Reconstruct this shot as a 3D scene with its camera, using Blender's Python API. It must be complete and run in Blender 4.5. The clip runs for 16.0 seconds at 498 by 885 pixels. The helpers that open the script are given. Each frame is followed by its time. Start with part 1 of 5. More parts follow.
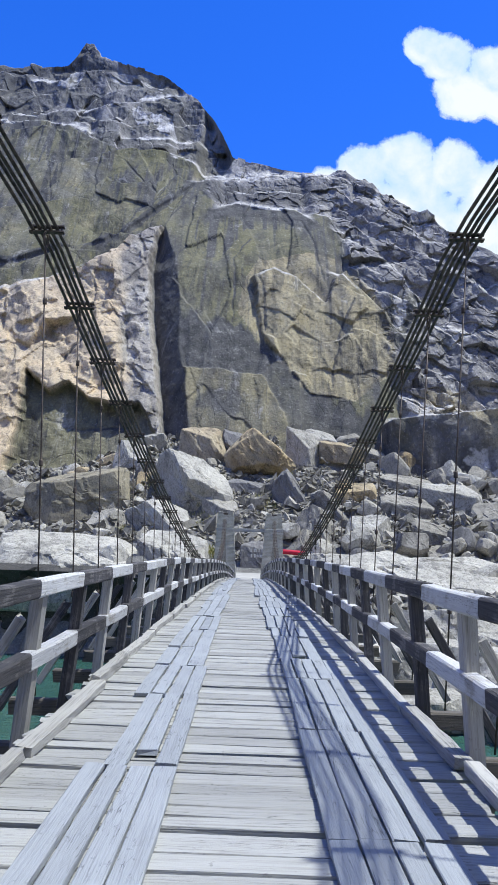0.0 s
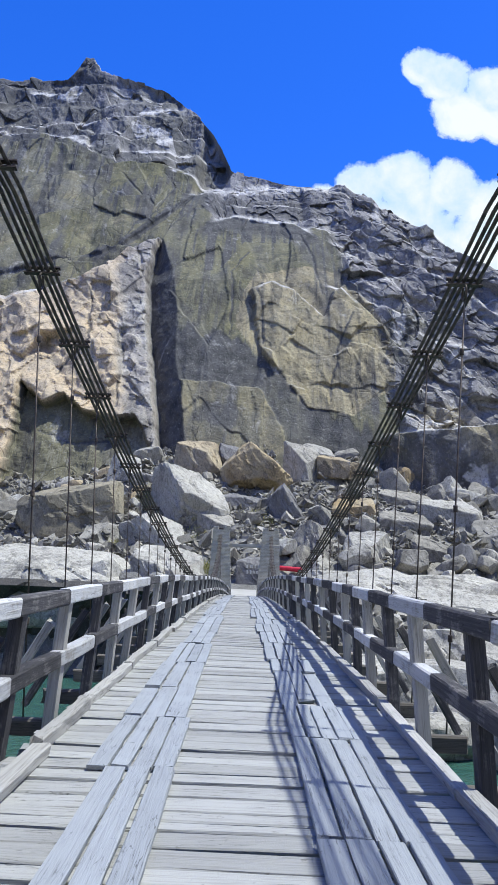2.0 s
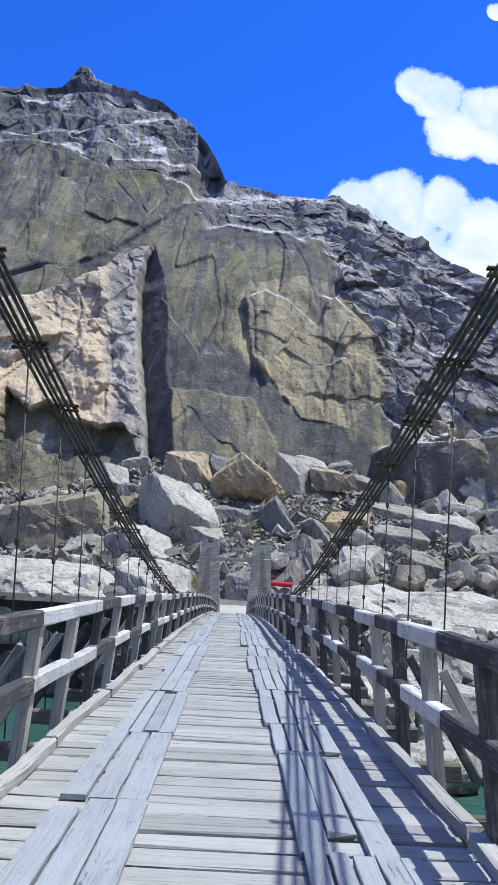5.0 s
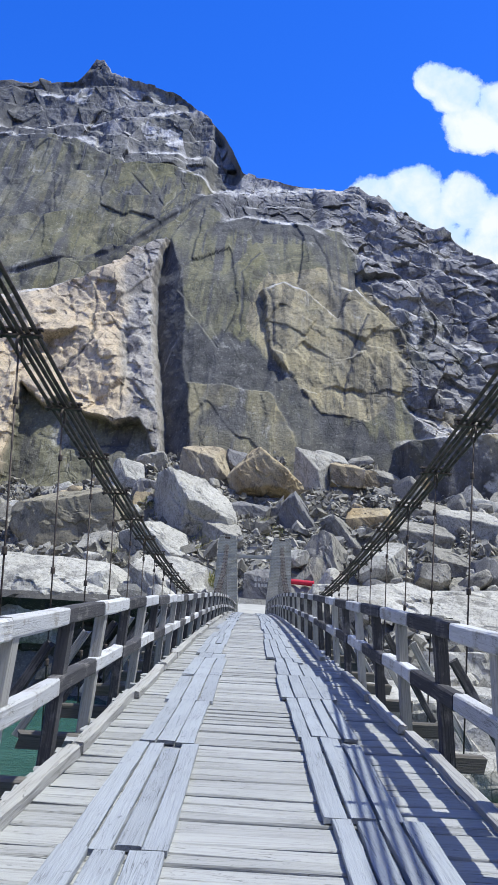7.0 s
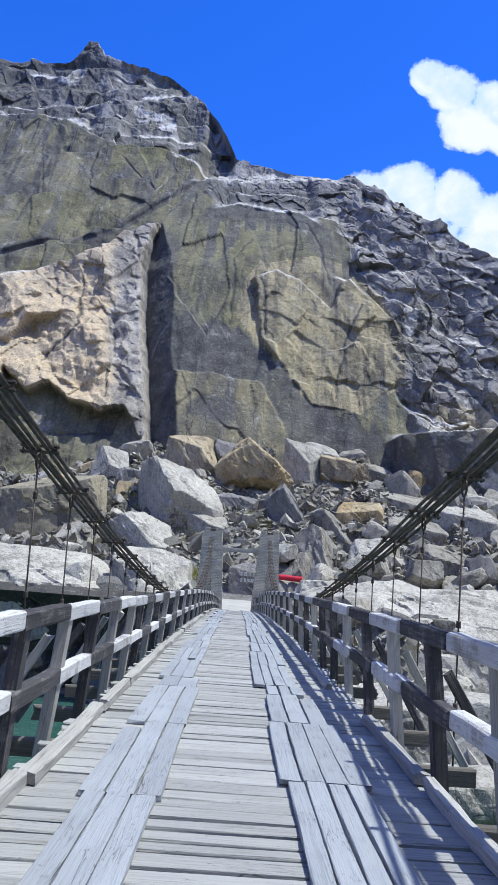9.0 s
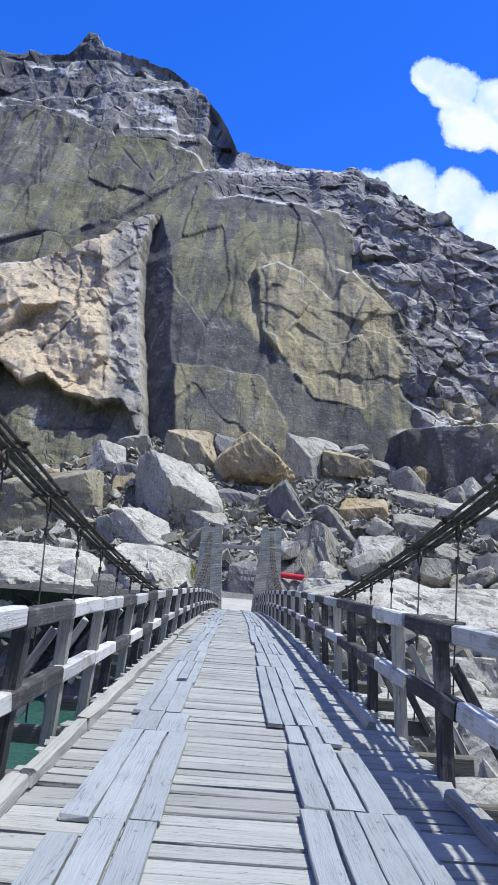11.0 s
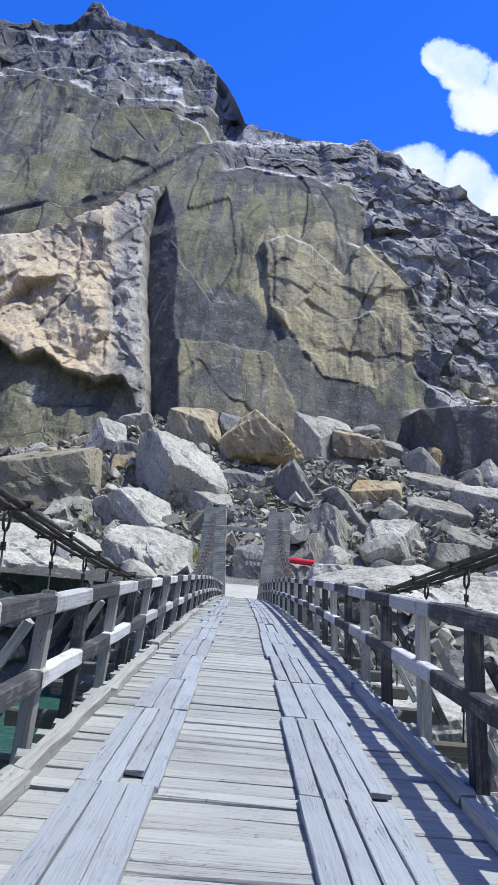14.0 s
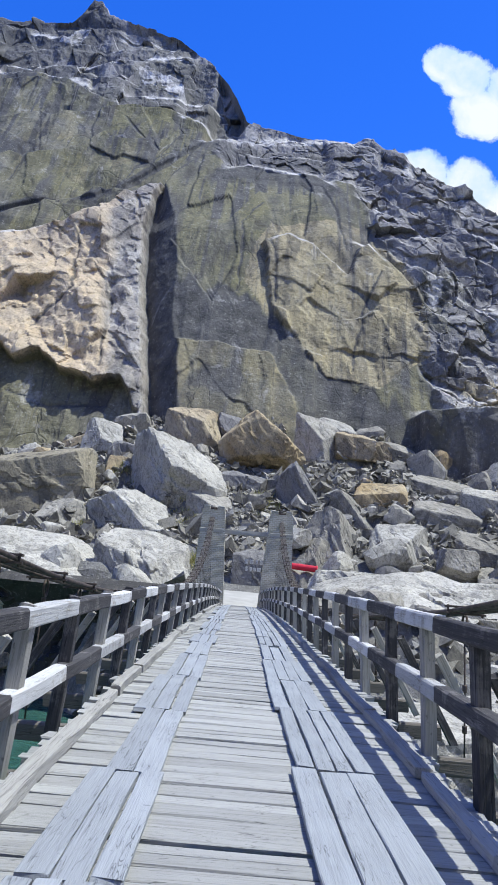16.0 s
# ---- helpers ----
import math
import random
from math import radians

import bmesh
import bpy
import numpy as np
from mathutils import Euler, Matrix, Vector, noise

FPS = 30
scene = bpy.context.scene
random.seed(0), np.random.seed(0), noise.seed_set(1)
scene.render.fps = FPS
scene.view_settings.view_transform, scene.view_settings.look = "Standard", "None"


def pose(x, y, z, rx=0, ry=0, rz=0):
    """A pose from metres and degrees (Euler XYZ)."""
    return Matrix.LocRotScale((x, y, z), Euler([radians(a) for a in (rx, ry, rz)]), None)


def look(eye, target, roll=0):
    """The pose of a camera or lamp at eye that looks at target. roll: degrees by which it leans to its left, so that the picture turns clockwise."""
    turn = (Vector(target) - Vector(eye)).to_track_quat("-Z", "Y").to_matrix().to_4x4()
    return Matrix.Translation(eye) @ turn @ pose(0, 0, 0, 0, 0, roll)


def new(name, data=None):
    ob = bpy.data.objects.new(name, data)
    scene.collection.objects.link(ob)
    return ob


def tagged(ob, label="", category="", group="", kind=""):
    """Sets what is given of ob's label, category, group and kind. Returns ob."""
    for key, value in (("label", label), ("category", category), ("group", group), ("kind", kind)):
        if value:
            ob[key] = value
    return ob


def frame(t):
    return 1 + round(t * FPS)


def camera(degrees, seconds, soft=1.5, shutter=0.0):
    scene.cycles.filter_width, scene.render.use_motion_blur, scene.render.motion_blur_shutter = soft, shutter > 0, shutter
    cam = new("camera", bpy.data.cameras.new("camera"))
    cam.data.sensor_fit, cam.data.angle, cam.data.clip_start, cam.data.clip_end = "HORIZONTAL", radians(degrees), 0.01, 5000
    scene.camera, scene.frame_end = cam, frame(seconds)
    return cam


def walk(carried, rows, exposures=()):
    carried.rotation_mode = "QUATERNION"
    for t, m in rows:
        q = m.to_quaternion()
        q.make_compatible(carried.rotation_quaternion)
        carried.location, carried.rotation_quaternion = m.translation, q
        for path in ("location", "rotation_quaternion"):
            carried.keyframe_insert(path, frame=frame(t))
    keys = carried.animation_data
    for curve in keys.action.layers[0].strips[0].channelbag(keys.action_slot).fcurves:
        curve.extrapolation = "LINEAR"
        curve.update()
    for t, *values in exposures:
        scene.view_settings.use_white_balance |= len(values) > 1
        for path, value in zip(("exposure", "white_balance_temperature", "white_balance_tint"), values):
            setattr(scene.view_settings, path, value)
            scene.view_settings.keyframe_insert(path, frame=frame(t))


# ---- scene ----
cam = camera(34.9, 16.0, soft=1.6)
PATH = [
    (0.0, look((0.041, 0.872, 1.285), (-0.010, 10.750, 2.844), 1.94)),
    (0.5, look((0.026, 1.308, 1.307), (-0.089, 11.178, 2.912), 2.05)),
    (1.0, look((0.005, 1.789, 1.307), (-0.169, 11.648, 2.969), 2.15)),
    (1.5, look((0.007, 2.239, 1.335), (-0.105, 12.088, 3.060), 2.34)),
    (2.0, look((0.036, 2.749, 1.348), (0.019, 12.594, 3.101), 2.34)),
    (2.5, look((0.038, 3.233, 1.381), (0.117, 13.076, 3.147), 2.53)),
    (3.0, look((0.071, 3.806, 1.402), (0.226, 13.642, 3.202), 2.52)),
    (3.5, look((0.095, 4.414, 1.419), (0.266, 14.241, 3.259), 2.62)),
    (4.0, look((0.084, 5.024, 1.471), (0.245, 14.844, 3.350), 2.72)),
    (6.5, look((-0.068, 8.419, 1.503), (-0.150, 18.227, 3.452), 2.94)),
    (7.0, look((-0.089, 9.331, 1.550), (-0.217, 19.149, 3.446), 3.04)),
    (7.5, look((-0.089, 10.222, 1.580), (-0.213, 20.047, 3.440), 3.34)),
    (8.0, look((-0.099, 11.146, 1.604), (-0.168, 20.972, 3.458), 3.74)),
    (8.5, look((-0.098, 12.086, 1.648), (-0.118, 21.916, 3.486), 3.93)),
    (9.0, look((-0.072, 13.033, 1.689), (-0.052, 22.864, 3.521), 4.03)),
    (11.5, look((-0.158, 16.909, 1.696), (-0.143, 26.746, 3.493), 4.23)),
    (12.0, look((-0.169, 17.792, 1.734), (-0.185, 27.635, 3.503), 4.24)),
    (12.5, look((-0.168, 18.665, 1.723), (-0.194, 28.515, 3.447), 4.34)),
    (13.0, look((-0.169, 19.536, 1.733), (-0.198, 29.396, 3.397), 4.24)),
    (13.5, look((-0.182, 20.391, 1.739), (-0.211, 30.256, 3.372), 4.44)),
    (14.0, look((-0.192, 21.274, 1.757), (-0.221, 31.142, 3.381), 4.64)),
    (14.5, look((-0.146, 22.175, 1.786), (-0.160, 32.041, 3.414), 4.74)),
    (15.0, look((-0.138, 23.060, 1.799), (-0.142, 32.922, 3.452), 4.64)),
    (15.5, look((-0.160, 23.924, 1.815), (-0.173, 33.782, 3.498), 4.74)),
    (16.0, look((-0.176, 24.739, 1.836), (-0.213, 34.595, 3.525), 4.94)),
]
walk(cam, PATH, [(0.0, 0.0, 6080, 6), (16.0, 0.0, 6080, 6)])

# ---- world, sun ----
SUN = Vector((0.37, -0.05, 0.93)).normalized()
world = bpy.data.worlds.new("daylight")
scene.world = world
world.use_nodes = True
wn, wl = world.node_tree.nodes, world.node_tree.links
sky = wn.new("ShaderNodeTexSky")
sky.sky_type = "NISHITA"
sky.sun_disc = False
sky.sun_elevation = math.asin(SUN.z)
sky.sun_rotation = math.atan2(SUN.x, SUN.y)
sky.altitude = 2500
sky.air_density, sky.dust_density, sky.ozone_density = 1.0, 0.8, 4.0
hue = wn.new("ShaderNodeHueSaturation")
hue.inputs["Saturation"].default_value = 1.30
hue.inputs["Value"].default_value = 1.74
wl.new(sky.outputs[0], hue.inputs["Color"])
deep = wn.new("ShaderNodeMix")
deep.data_type, deep.blend_type = "RGBA", "MULTIPLY"
deep.inputs[0].default_value = 1.0
deep.inputs[7].default_value = (1.12, 0.88, 1.50, 1.0)
wl.new(hue.outputs[0], deep.inputs[6])
# an unseen whitish glow, added round the sun to make the shade less blue
way = wn.new("ShaderNodeTexCoord")
near = wn.new("ShaderNodeVectorMath")
near.operation = "DOT_PRODUCT"
near.inputs[1].default_value = SUN
wl.new(way.outputs["Generated"], near.inputs[0])
spread = wn.new("ShaderNodeMapRange")
spread.interpolation_type = "SMOOTHSTEP"
spread.inputs["From Min"].default_value, spread.inputs["From Max"].default_value = 0.66, 1.0
wl.new(near.outputs["Value"], spread.inputs["Value"])
sun_glow = wn.new("ShaderNodeMix")
sun_glow.data_type, sun_glow.blend_type = "RGBA", "MIX"
sun_glow.inputs[7].default_value = (5.2, 5.4, 5.8, 1.0)
wl.new(spread.outputs["Result"], sun_glow.inputs[0])
wl.new(deep.outputs[2], sun_glow.inputs[6])
wl.new(sun_glow.outputs[2], wn["Background"].inputs["Color"])
wn["Background"].inputs["Strength"].default_value = 0.12
sun_data = bpy.data.lights.new("sun", "SUN")
sun_data.energy, sun_data.angle, sun_data.color = 5.2, radians(0.53), (1.0, 0.97, 0.90)
sun = new("sun", sun_data)
sun.matrix_world = look(SUN * 300, (0, 0, 0))


# ---- materials ----
class Nodes:
    """A short way to write node materials."""

    def __init__(self, name, rough=0.8, metal=0.0):
        self.m = bpy.data.materials.new(name)
        self.m.use_nodes = True
        self.t = self.m.node_tree
        self.b = self.t.nodes["Principled BSDF"]
        self.b.inputs["Roughness"].default_value = rough
        self.b.inputs["Metallic"].default_value = metal
        self.b.inputs["Specular IOR Level"].default_value = 0.25

    def add(self, kind, **inputs):
        n = self.t.nodes.new(kind)
        for k, v in inputs.items():
            self.put(n.inputs[k.replace("_", " ")], v)
        return n

    def put(self, socket, v):
        if isinstance(v, bpy.types.NodeSocket):
            self.t.links.new(v, socket)
        else:
            socket.default_value = v

    def where(self, space="Object", scale=(1, 1, 1)):
        if space == "World":
            out = self.t.nodes.new("ShaderNodeNewGeometry").outputs["Position"]
        else:
            out = self.t.nodes.new("ShaderNodeTexCoord").outputs[space]
        n = self.add("ShaderNodeMapping", Vector=out)
        n.inputs["Scale"].default_value = scale
        return n.outputs[0]

    def noise(self, vec, scale, detail=5.0, rough=0.55, distort=0.0):
        return self.add("ShaderNodeTexNoise", Vector=vec, Scale=scale, Detail=detail, Roughness=rough, Distortion=distort).outputs["Fac"]

    def ramp(self, fac, lo, hi, a=0.0, b=1.0):
        n = self.add("ShaderNodeMapRange", Value=fac)
        for k, v in (("From Min", lo), ("From Max", hi), ("To Min", a), ("To Max", b)):
            n.inputs[k].default_value = v
        return n.outputs[0]

    def mix(self, fac, a, b, mode="MIX"):
        n = self.t.nodes.new("ShaderNodeMix")
        n.data_type, n.blend_type = "RGBA", mode
        self.put(n.inputs[0], fac)
        for s, v in ((n.inputs[6], a), (n.inputs[7], b)):
            self.put(s, v if isinstance(v, bpy.types.NodeSocket) else (*v, 1.0))
        return n.outputs[2]

    def math(self, op, a, b=0.0):
        n = self.t.nodes.new("ShaderNodeMath")
        n.operation = op
        self.put(n.inputs[0], a)
        self.put(n.inputs[1], b)
        return n.outputs[0]

    def random(self):
        return self.t.nodes.new("ShaderNodeObjectInfo").outputs["Random"]

    def done(self, color, height=None, strength=0.5, distance=0.02, rough=None):
        self.put(self.b.inputs["Base Color"], color if isinstance(color, bpy.types.NodeSocket) else (*color, 1.0))
        if rough is not None:
            self.put(self.b.inputs["Roughness"], rough)
        if height is not None:
            n = self.add("ShaderNodeBump", Height=height, Strength=strength, Distance=distance)
            self.put(self.b.inputs["Normal"], n.outputs[0])
        return self.m


def wood(name, light, dark, worn=None, wear=0.5, vary=0.2):
    """Weathered timber, grain along the piece's own x. worn: bare wood that shows through paint."""
    n = Nodes(name, 0.85)
    rnd = n.random()
    shift = n.add("ShaderNodeVectorMath", **{})
    shift.operation = "ADD"
    n.put(shift.inputs[0], n.t.nodes.new("ShaderNodeTexCoord").outputs["Object"])
    comb = n.add("ShaderNodeCombineXYZ", X=n.math("MULTIPLY", rnd, 37.0), Y=n.math("MULTIPLY", rnd, 91.0), Z=n.math("MULTIPLY", rnd, 53.0))
    n.put(shift.inputs[1], comb.outputs[0])
    stretch = n.add("ShaderNodeMapping", Vector=shift.outputs[0])
    stretch.inputs["Scale"].default_value = (0.9, 30, 30)
    grain = n.noise(stretch.outputs[0], 2.0, 6, 0.65, 0.6)
    blotch = n.noise(shift.outputs[0], 1.6, 4)
    col = n.mix(n.ramp(grain, 0.30, 0.52), dark, light)
    col = n.mix(n.ramp(blotch, 0.35, 0.75, 0.0, 0.35), col, [c * 0.7 for c in light])
    if worn:
        w = n.math("MULTIPLY", n.noise(shift.outputs[0], 3.5, 7, 0.7), n.ramp(grain, 0.2, 0.8, 0.7, 1.3))
        col = n.mix(n.ramp(w, 0.62 - wear * 0.3, 0.74 - wear * 0.3), col, worn)
    split = n.add("ShaderNodeMapping", Vector=shift.outputs[0])
    split.inputs["Scale"].default_value = (0.55, 11, 11)
    lines = n.noise(split.outputs[0], 2.0, 3, 0.5, 1.2)
    fissure = n.math("MULTIPLY", n.ramp(n.math("ABSOLUTE", n.math("SUBTRACT", lines, 0.5)), 0.0, 0.012, 1.0, 0.0), n.ramp(blotch, 0.44, 0.55))
    col = n.mix(n.math("MULTIPLY", fissure, 0.8), col, [c * 0.16 for c in dark])
    spots = n.noise(shift.outputs[0], 17.0, 3, 0.6)
    col = n.mix(n.ramp(spots, 0.66, 0.74, 0.0, 0.6), col, [c * 0.4 for c in dark])
    tone = n.ramp(rnd, 0, 1, 0.97 - vary, 0.97 + vary)
    shade = n.add("ShaderNodeCombineColor", Red=tone, Green=tone, Blue=tone)
    col = n.mix(1.0, col, shade.outputs[0], "MULTIPLY")
    return n.done(col, grain, 0.6, 0.012)


def rock(name, colors, tinted=False, size=1.0, bump=0.4, loose=False):
    """Granite: two greys, fine grain, streaks of black varnish, hairline cracks. tinted: also takes the surface's own
    mineral stains and its painted light and shade.
    """
    n = Nodes(name, 0.9)
    p = n.where("World")
    big = n.noise(p, 0.09 / size, 5, 0.6)
    mid = n.noise(p, 0.6 / size, 6, 0.6)
    fine = n.noise(p, 4.0 / size, 5, 0.7)
    col = n.mix(n.ramp(big, 0.38, 0.62), colors[0], colors[1])
    if tinted:
        a = n.add("ShaderNodeSeparateColor", Color=n.attribute("tint")).outputs
        a2 = n.add("ShaderNodeSeparateColor", Color=n.attribute("stain_lit")).outputs
        col = n.mix(a[0], col, n.mix(n.ramp(mid, 0.3, 0.7), (0.58, 0.45, 0.285), (0.70, 0.575, 0.40)))
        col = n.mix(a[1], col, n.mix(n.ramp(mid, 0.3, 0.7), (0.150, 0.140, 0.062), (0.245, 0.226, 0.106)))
        col = n.mix(a2[0], col, n.mix(n.ramp(mid, 0.3, 0.7), (0.36, 0.30, 0.165), (0.54, 0.465, 0.29)))
        s = n.noise(n.where("World", (0.42, 0.10, 0.030)), 1.0, 6, 0.62, 0.9)
        col = n.mix(n.math("MULTIPLY", n.math("MULTIPLY", n.ramp(s, 0.54, 0.60), n.ramp(big, 0.40, 0.62, 0.0, 0.8)), n.math("MULTIPLY", n.ramp(a[0], 0, 1, 1.0, 0.3), n.ramp(a2[1], 0, 1, 1.0, 0.35))), col, (0.075, 0.072, 0.07))
        col = n.mix(n.math("MULTIPLY", n.ramp(s, 0.42, 0.34), 0.35), col, (0.40, 0.38, 0.31))
        # dark stains, and the shade painted into the same channel
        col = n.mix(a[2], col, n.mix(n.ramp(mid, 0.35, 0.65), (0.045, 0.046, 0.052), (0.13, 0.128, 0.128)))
        # pale bare rock, and sunlight painted on the shelf tops
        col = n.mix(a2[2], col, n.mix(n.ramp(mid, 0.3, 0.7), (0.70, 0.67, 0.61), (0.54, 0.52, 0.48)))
    else:
        rnd = n.t.nodes.new("ShaderNodeNewGeometry").outputs["Random Per Island"] if loose else n.random()
        col = n.mix(n.ramp(rnd, 0.0, 1.0, 0.0, 1.0 if loose else 0.5), col, colors[2])
    col = n.mix(n.ramp(mid, 0.30, 0.72, 0.0, 0.45), col, n.mix(0.5, col, (0.06, 0.06, 0.06)))
    col = n.mix(n.ramp(fine, 0.50, 0.66, 0.0, 0.6), col, (0.09, 0.088, 0.08))
    col = n.mix(n.ramp(fine, 0.42, 0.30, 0.0, 0.35), col, (0.66, 0.63, 0.56))
    blot = n.noise(n.where("World", (1, 1, 0.55)), 0.28 / size, 8, 0.72, 0.8)
    spare = n.ramp(n.math("MAXIMUM", a2[2], a[0]), 0.0, 1.0, 1.0, 0.35) if tinted else 1.0
    col = n.mix(n.math("MULTIPLY", n.ramp(blot, 0.53, 0.60, 0.0, 0.6), spare), col, n.mix(0.75, col, (0.04, 0.04, 0.042)))
    col = n.mix(n.ramp(blot, 0.40, 0.33, 0.0, 0.35), col, (0.62, 0.60, 0.56))
    if not tinted:
        spots = n.noise(n.where("World", (1, 1, 0.4)), 1.3 / size, 7, 0.7, 0.6)
        col = n.mix(n.ramp(spots, 0.52, 0.62, 0.0, 0.55), col, n.mix(0.7, col, (0.05, 0.047, 0.04)))
    v = n.add("ShaderNodeTexVoronoi", Vector=n.where("World"), Scale=0.33 / size)
    v.feature = "DISTANCE_TO_EDGE"
    warp = n.add("ShaderNodeVectorMath")
    warp.operation = "ADD"
    n.put(warp.inputs[0], n.where("World", (1, 1, 0.28 if tinted else 0.7)))
    nz = n.add("ShaderNodeTexNoise", Vector=p, Scale=0.3 / size, Detail=4.0).outputs["Color"]
    sc = n.add("ShaderNodeVectorMath")
    sc.operation = "SCALE"
    n.put(sc.inputs[0], nz)
    sc.inputs["Scale"].default_value = 1.6 * size
    n.put(warp.inputs[1], sc.outputs[0])
    n.put(v.inputs["Vector"], warp.outputs[0])
    crack = n.ramp(v.outputs["Distance"], 0.0, 0.016, 1.0, 0.0)
    crack = n.math("MULTIPLY", crack, n.ramp(big, 0.47, 0.58, 0.0, 0.6 if tinted else 0.6))
    col = n.mix(n.math("MULTIPLY", crack, 0.65), col, (0.04, 0.04, 0.04))
    v2 = n.add("ShaderNodeTexVoronoi", Vector=warp.outputs[0], Scale=1.1 / size)
    v2.feature = "DISTANCE_TO_EDGE"
    hair = n.math("MULTIPLY", n.ramp(v2.outputs["Distance"], 0.0, 0.035, 1.0, 0.0), n.ramp(mid, 0.48, 0.58, 0.0, 0.2 if tinted else 0.35))
    col = n.mix(n.math("MULTIPLY", hair, 0.65), col, (0.035, 0.034, 0.033))
    crack = n.math("MAXIMUM", crack, hair)
    h = n.math("ADD", n.math("MULTIPLY", mid, 1.0), n.math("MULTIPLY", fine, 0.35))
    h = n.math("SUBTRACT", h, n.math("MULTIPLY", crack, 0.4))
    return n.done(col, h, bump, 0.45 * size)


def attribute(self, name):
    n = self.t.nodes.new("ShaderNodeAttribute")
    n.attribute_name = name
    return n.outputs["Color"]


Nodes.attribute = attribute

M_PLANK = wood("bleached_plank", (0.385, 0.385, 0.37), (0.27, 0.265, 0.25), vary=0.15)
M_RUNNER = wood("bleached_runner", (0.345, 0.365, 0.39), (0.27, 0.285, 0.305), vary=0.08)
M_POST = wood("bare_grey_post", (0.42, 0.405, 0.37), (0.25, 0.235, 0.21))
M_KERB = wood("grey_kerb_timber", (0.44, 0.43, 0.40), (0.26, 0.25, 0.235))
M_WHITE = wood("worn_white_paint", (0.60, 0.60, 0.60), (0.45, 0.45, 0.45), (0.36, 0.34, 0.31), 0.32)
M_BLACK = wood("worn_black_paint", (0.075, 0.072, 0.075), (0.04, 0.04, 0.043), (0.17, 0.16, 0.155), 0.34)
M_BEAM = wood("brown_beam_timber", (0.16, 0.145, 0.125), (0.08, 0.073, 0.06))
M_CLIFF = rock("cliff_granite", [(0.36, 0.345, 0.325), (0.22, 0.21, 0.205)], True, 2.0, 0.6)
M_BOULDER = rock("pale_granite", [(0.46, 0.435, 0.375), (0.33, 0.31, 0.26), (0.24, 0.222, 0.185)], False, 0.7)
M_OCHRE = rock("ochre_granite", [(0.52, 0.43, 0.27), (0.40, 0.29, 0.14), (0.46, 0.40, 0.30)], False, 0.7)
M_SLAB = rock("water_worn_granite", [(0.60, 0.575, 0.505), (0.41, 0.39, 0.335), (0.52, 0.50, 0.44)], False, 0.8, 0.6)
M_SCREE = rock("loose_stones", [(0.56, 0.535, 0.47), (0.44, 0.41, 0.33), (0.13, 0.122, 0.10)], False, 0.7, 0.4, True)
M_DARKROCK = rock("dark_granite", [(0.27, 0.26, 0.25), (0.17, 0.165, 0.16), (0.3, 0.29, 0.28)], False, 0.7)
M_STAIN = rock("stained_granite", [(0.33, 0.29, 0.20), (0.17, 0.15, 0.10), (0.38, 0.345, 0.26)], False, 0.8)
# granite darkened to carry the deep shade of the river bank wall
M_BANK_SHADE = rock("shaded_bank_granite", [(0.085, 0.08, 0.072), (0.05, 0.048, 0.045), (0.07, 0.066, 0.06)], False, 0.9)


def cable_steel():
    n = Nodes("rusty_steel_rope", 0.6, 0.3)
    p = n.where("World")
    return n.done(n.mix(n.ramp(n.noise(p, 9.0), 0.35, 0.65), (0.05, 0.042, 0.037), (0.13, 0.105, 0.088)), n.noise(p, 60.0), 0.5, 0.004)


def masonry():
    n = Nodes("mortared_stone", 0.9)
    tc = n.where("Object")
    sep = n.add("ShaderNodeSeparateXYZ", Vector=tc).outputs
    flat = n.add("ShaderNodeCombineXYZ", X=n.math("ADD", sep[0], sep[1]), Y=sep[2], Z=0.0).outputs[0]
    br = n.add("ShaderNodeTexBrick", Vector=flat, Scale=1.0)
    br.inputs["Color1"].default_value = (0.38, 0.36, 0.29, 1)
    br.inputs["Color2"].default_value = (0.52, 0.49, 0.41, 1)
    br.inputs["Mortar"].default_value = (0.62, 0.60, 0.54, 1)
    br.inputs["Mortar Size"].default_value = 0.018
    br.inputs["Brick Width"].default_value = 0.27
    br.inputs["Row Height"].default_value = 0.135
    col = n.mix(n.ramp(n.noise(tc, 1.2), 0.3, 0.75, 0, 0.5), br.outputs["Color"], (0.15, 0.145, 0.12))
    col = n.mix(n.ramp(n.noise(tc, 14.0), 0.45, 0.75, 0, 0.5), col, (0.38, 0.37, 0.33))
    h = n.math("ADD", n.math("MULTIPLY", br.outputs["Fac"], -1.0), n.noise(tc, 10.0))
    return n.done(col, h, 0.7, 0.03)


M_ROPE = cable_steel()
M_STONE = masonry()


def concrete():
    n = Nodes("grey_concrete", 0.9)
    p = n.where("Object")
    return n.done(n.mix(n.ramp(n.noise(p, 1.5), 0.3, 0.7), (0.48, 0.46, 0.41), (0.36, 0.345, 0.31)), n.noise(p, 12.0), 0.4, 0.02)


M_CONCRETE = concrete()


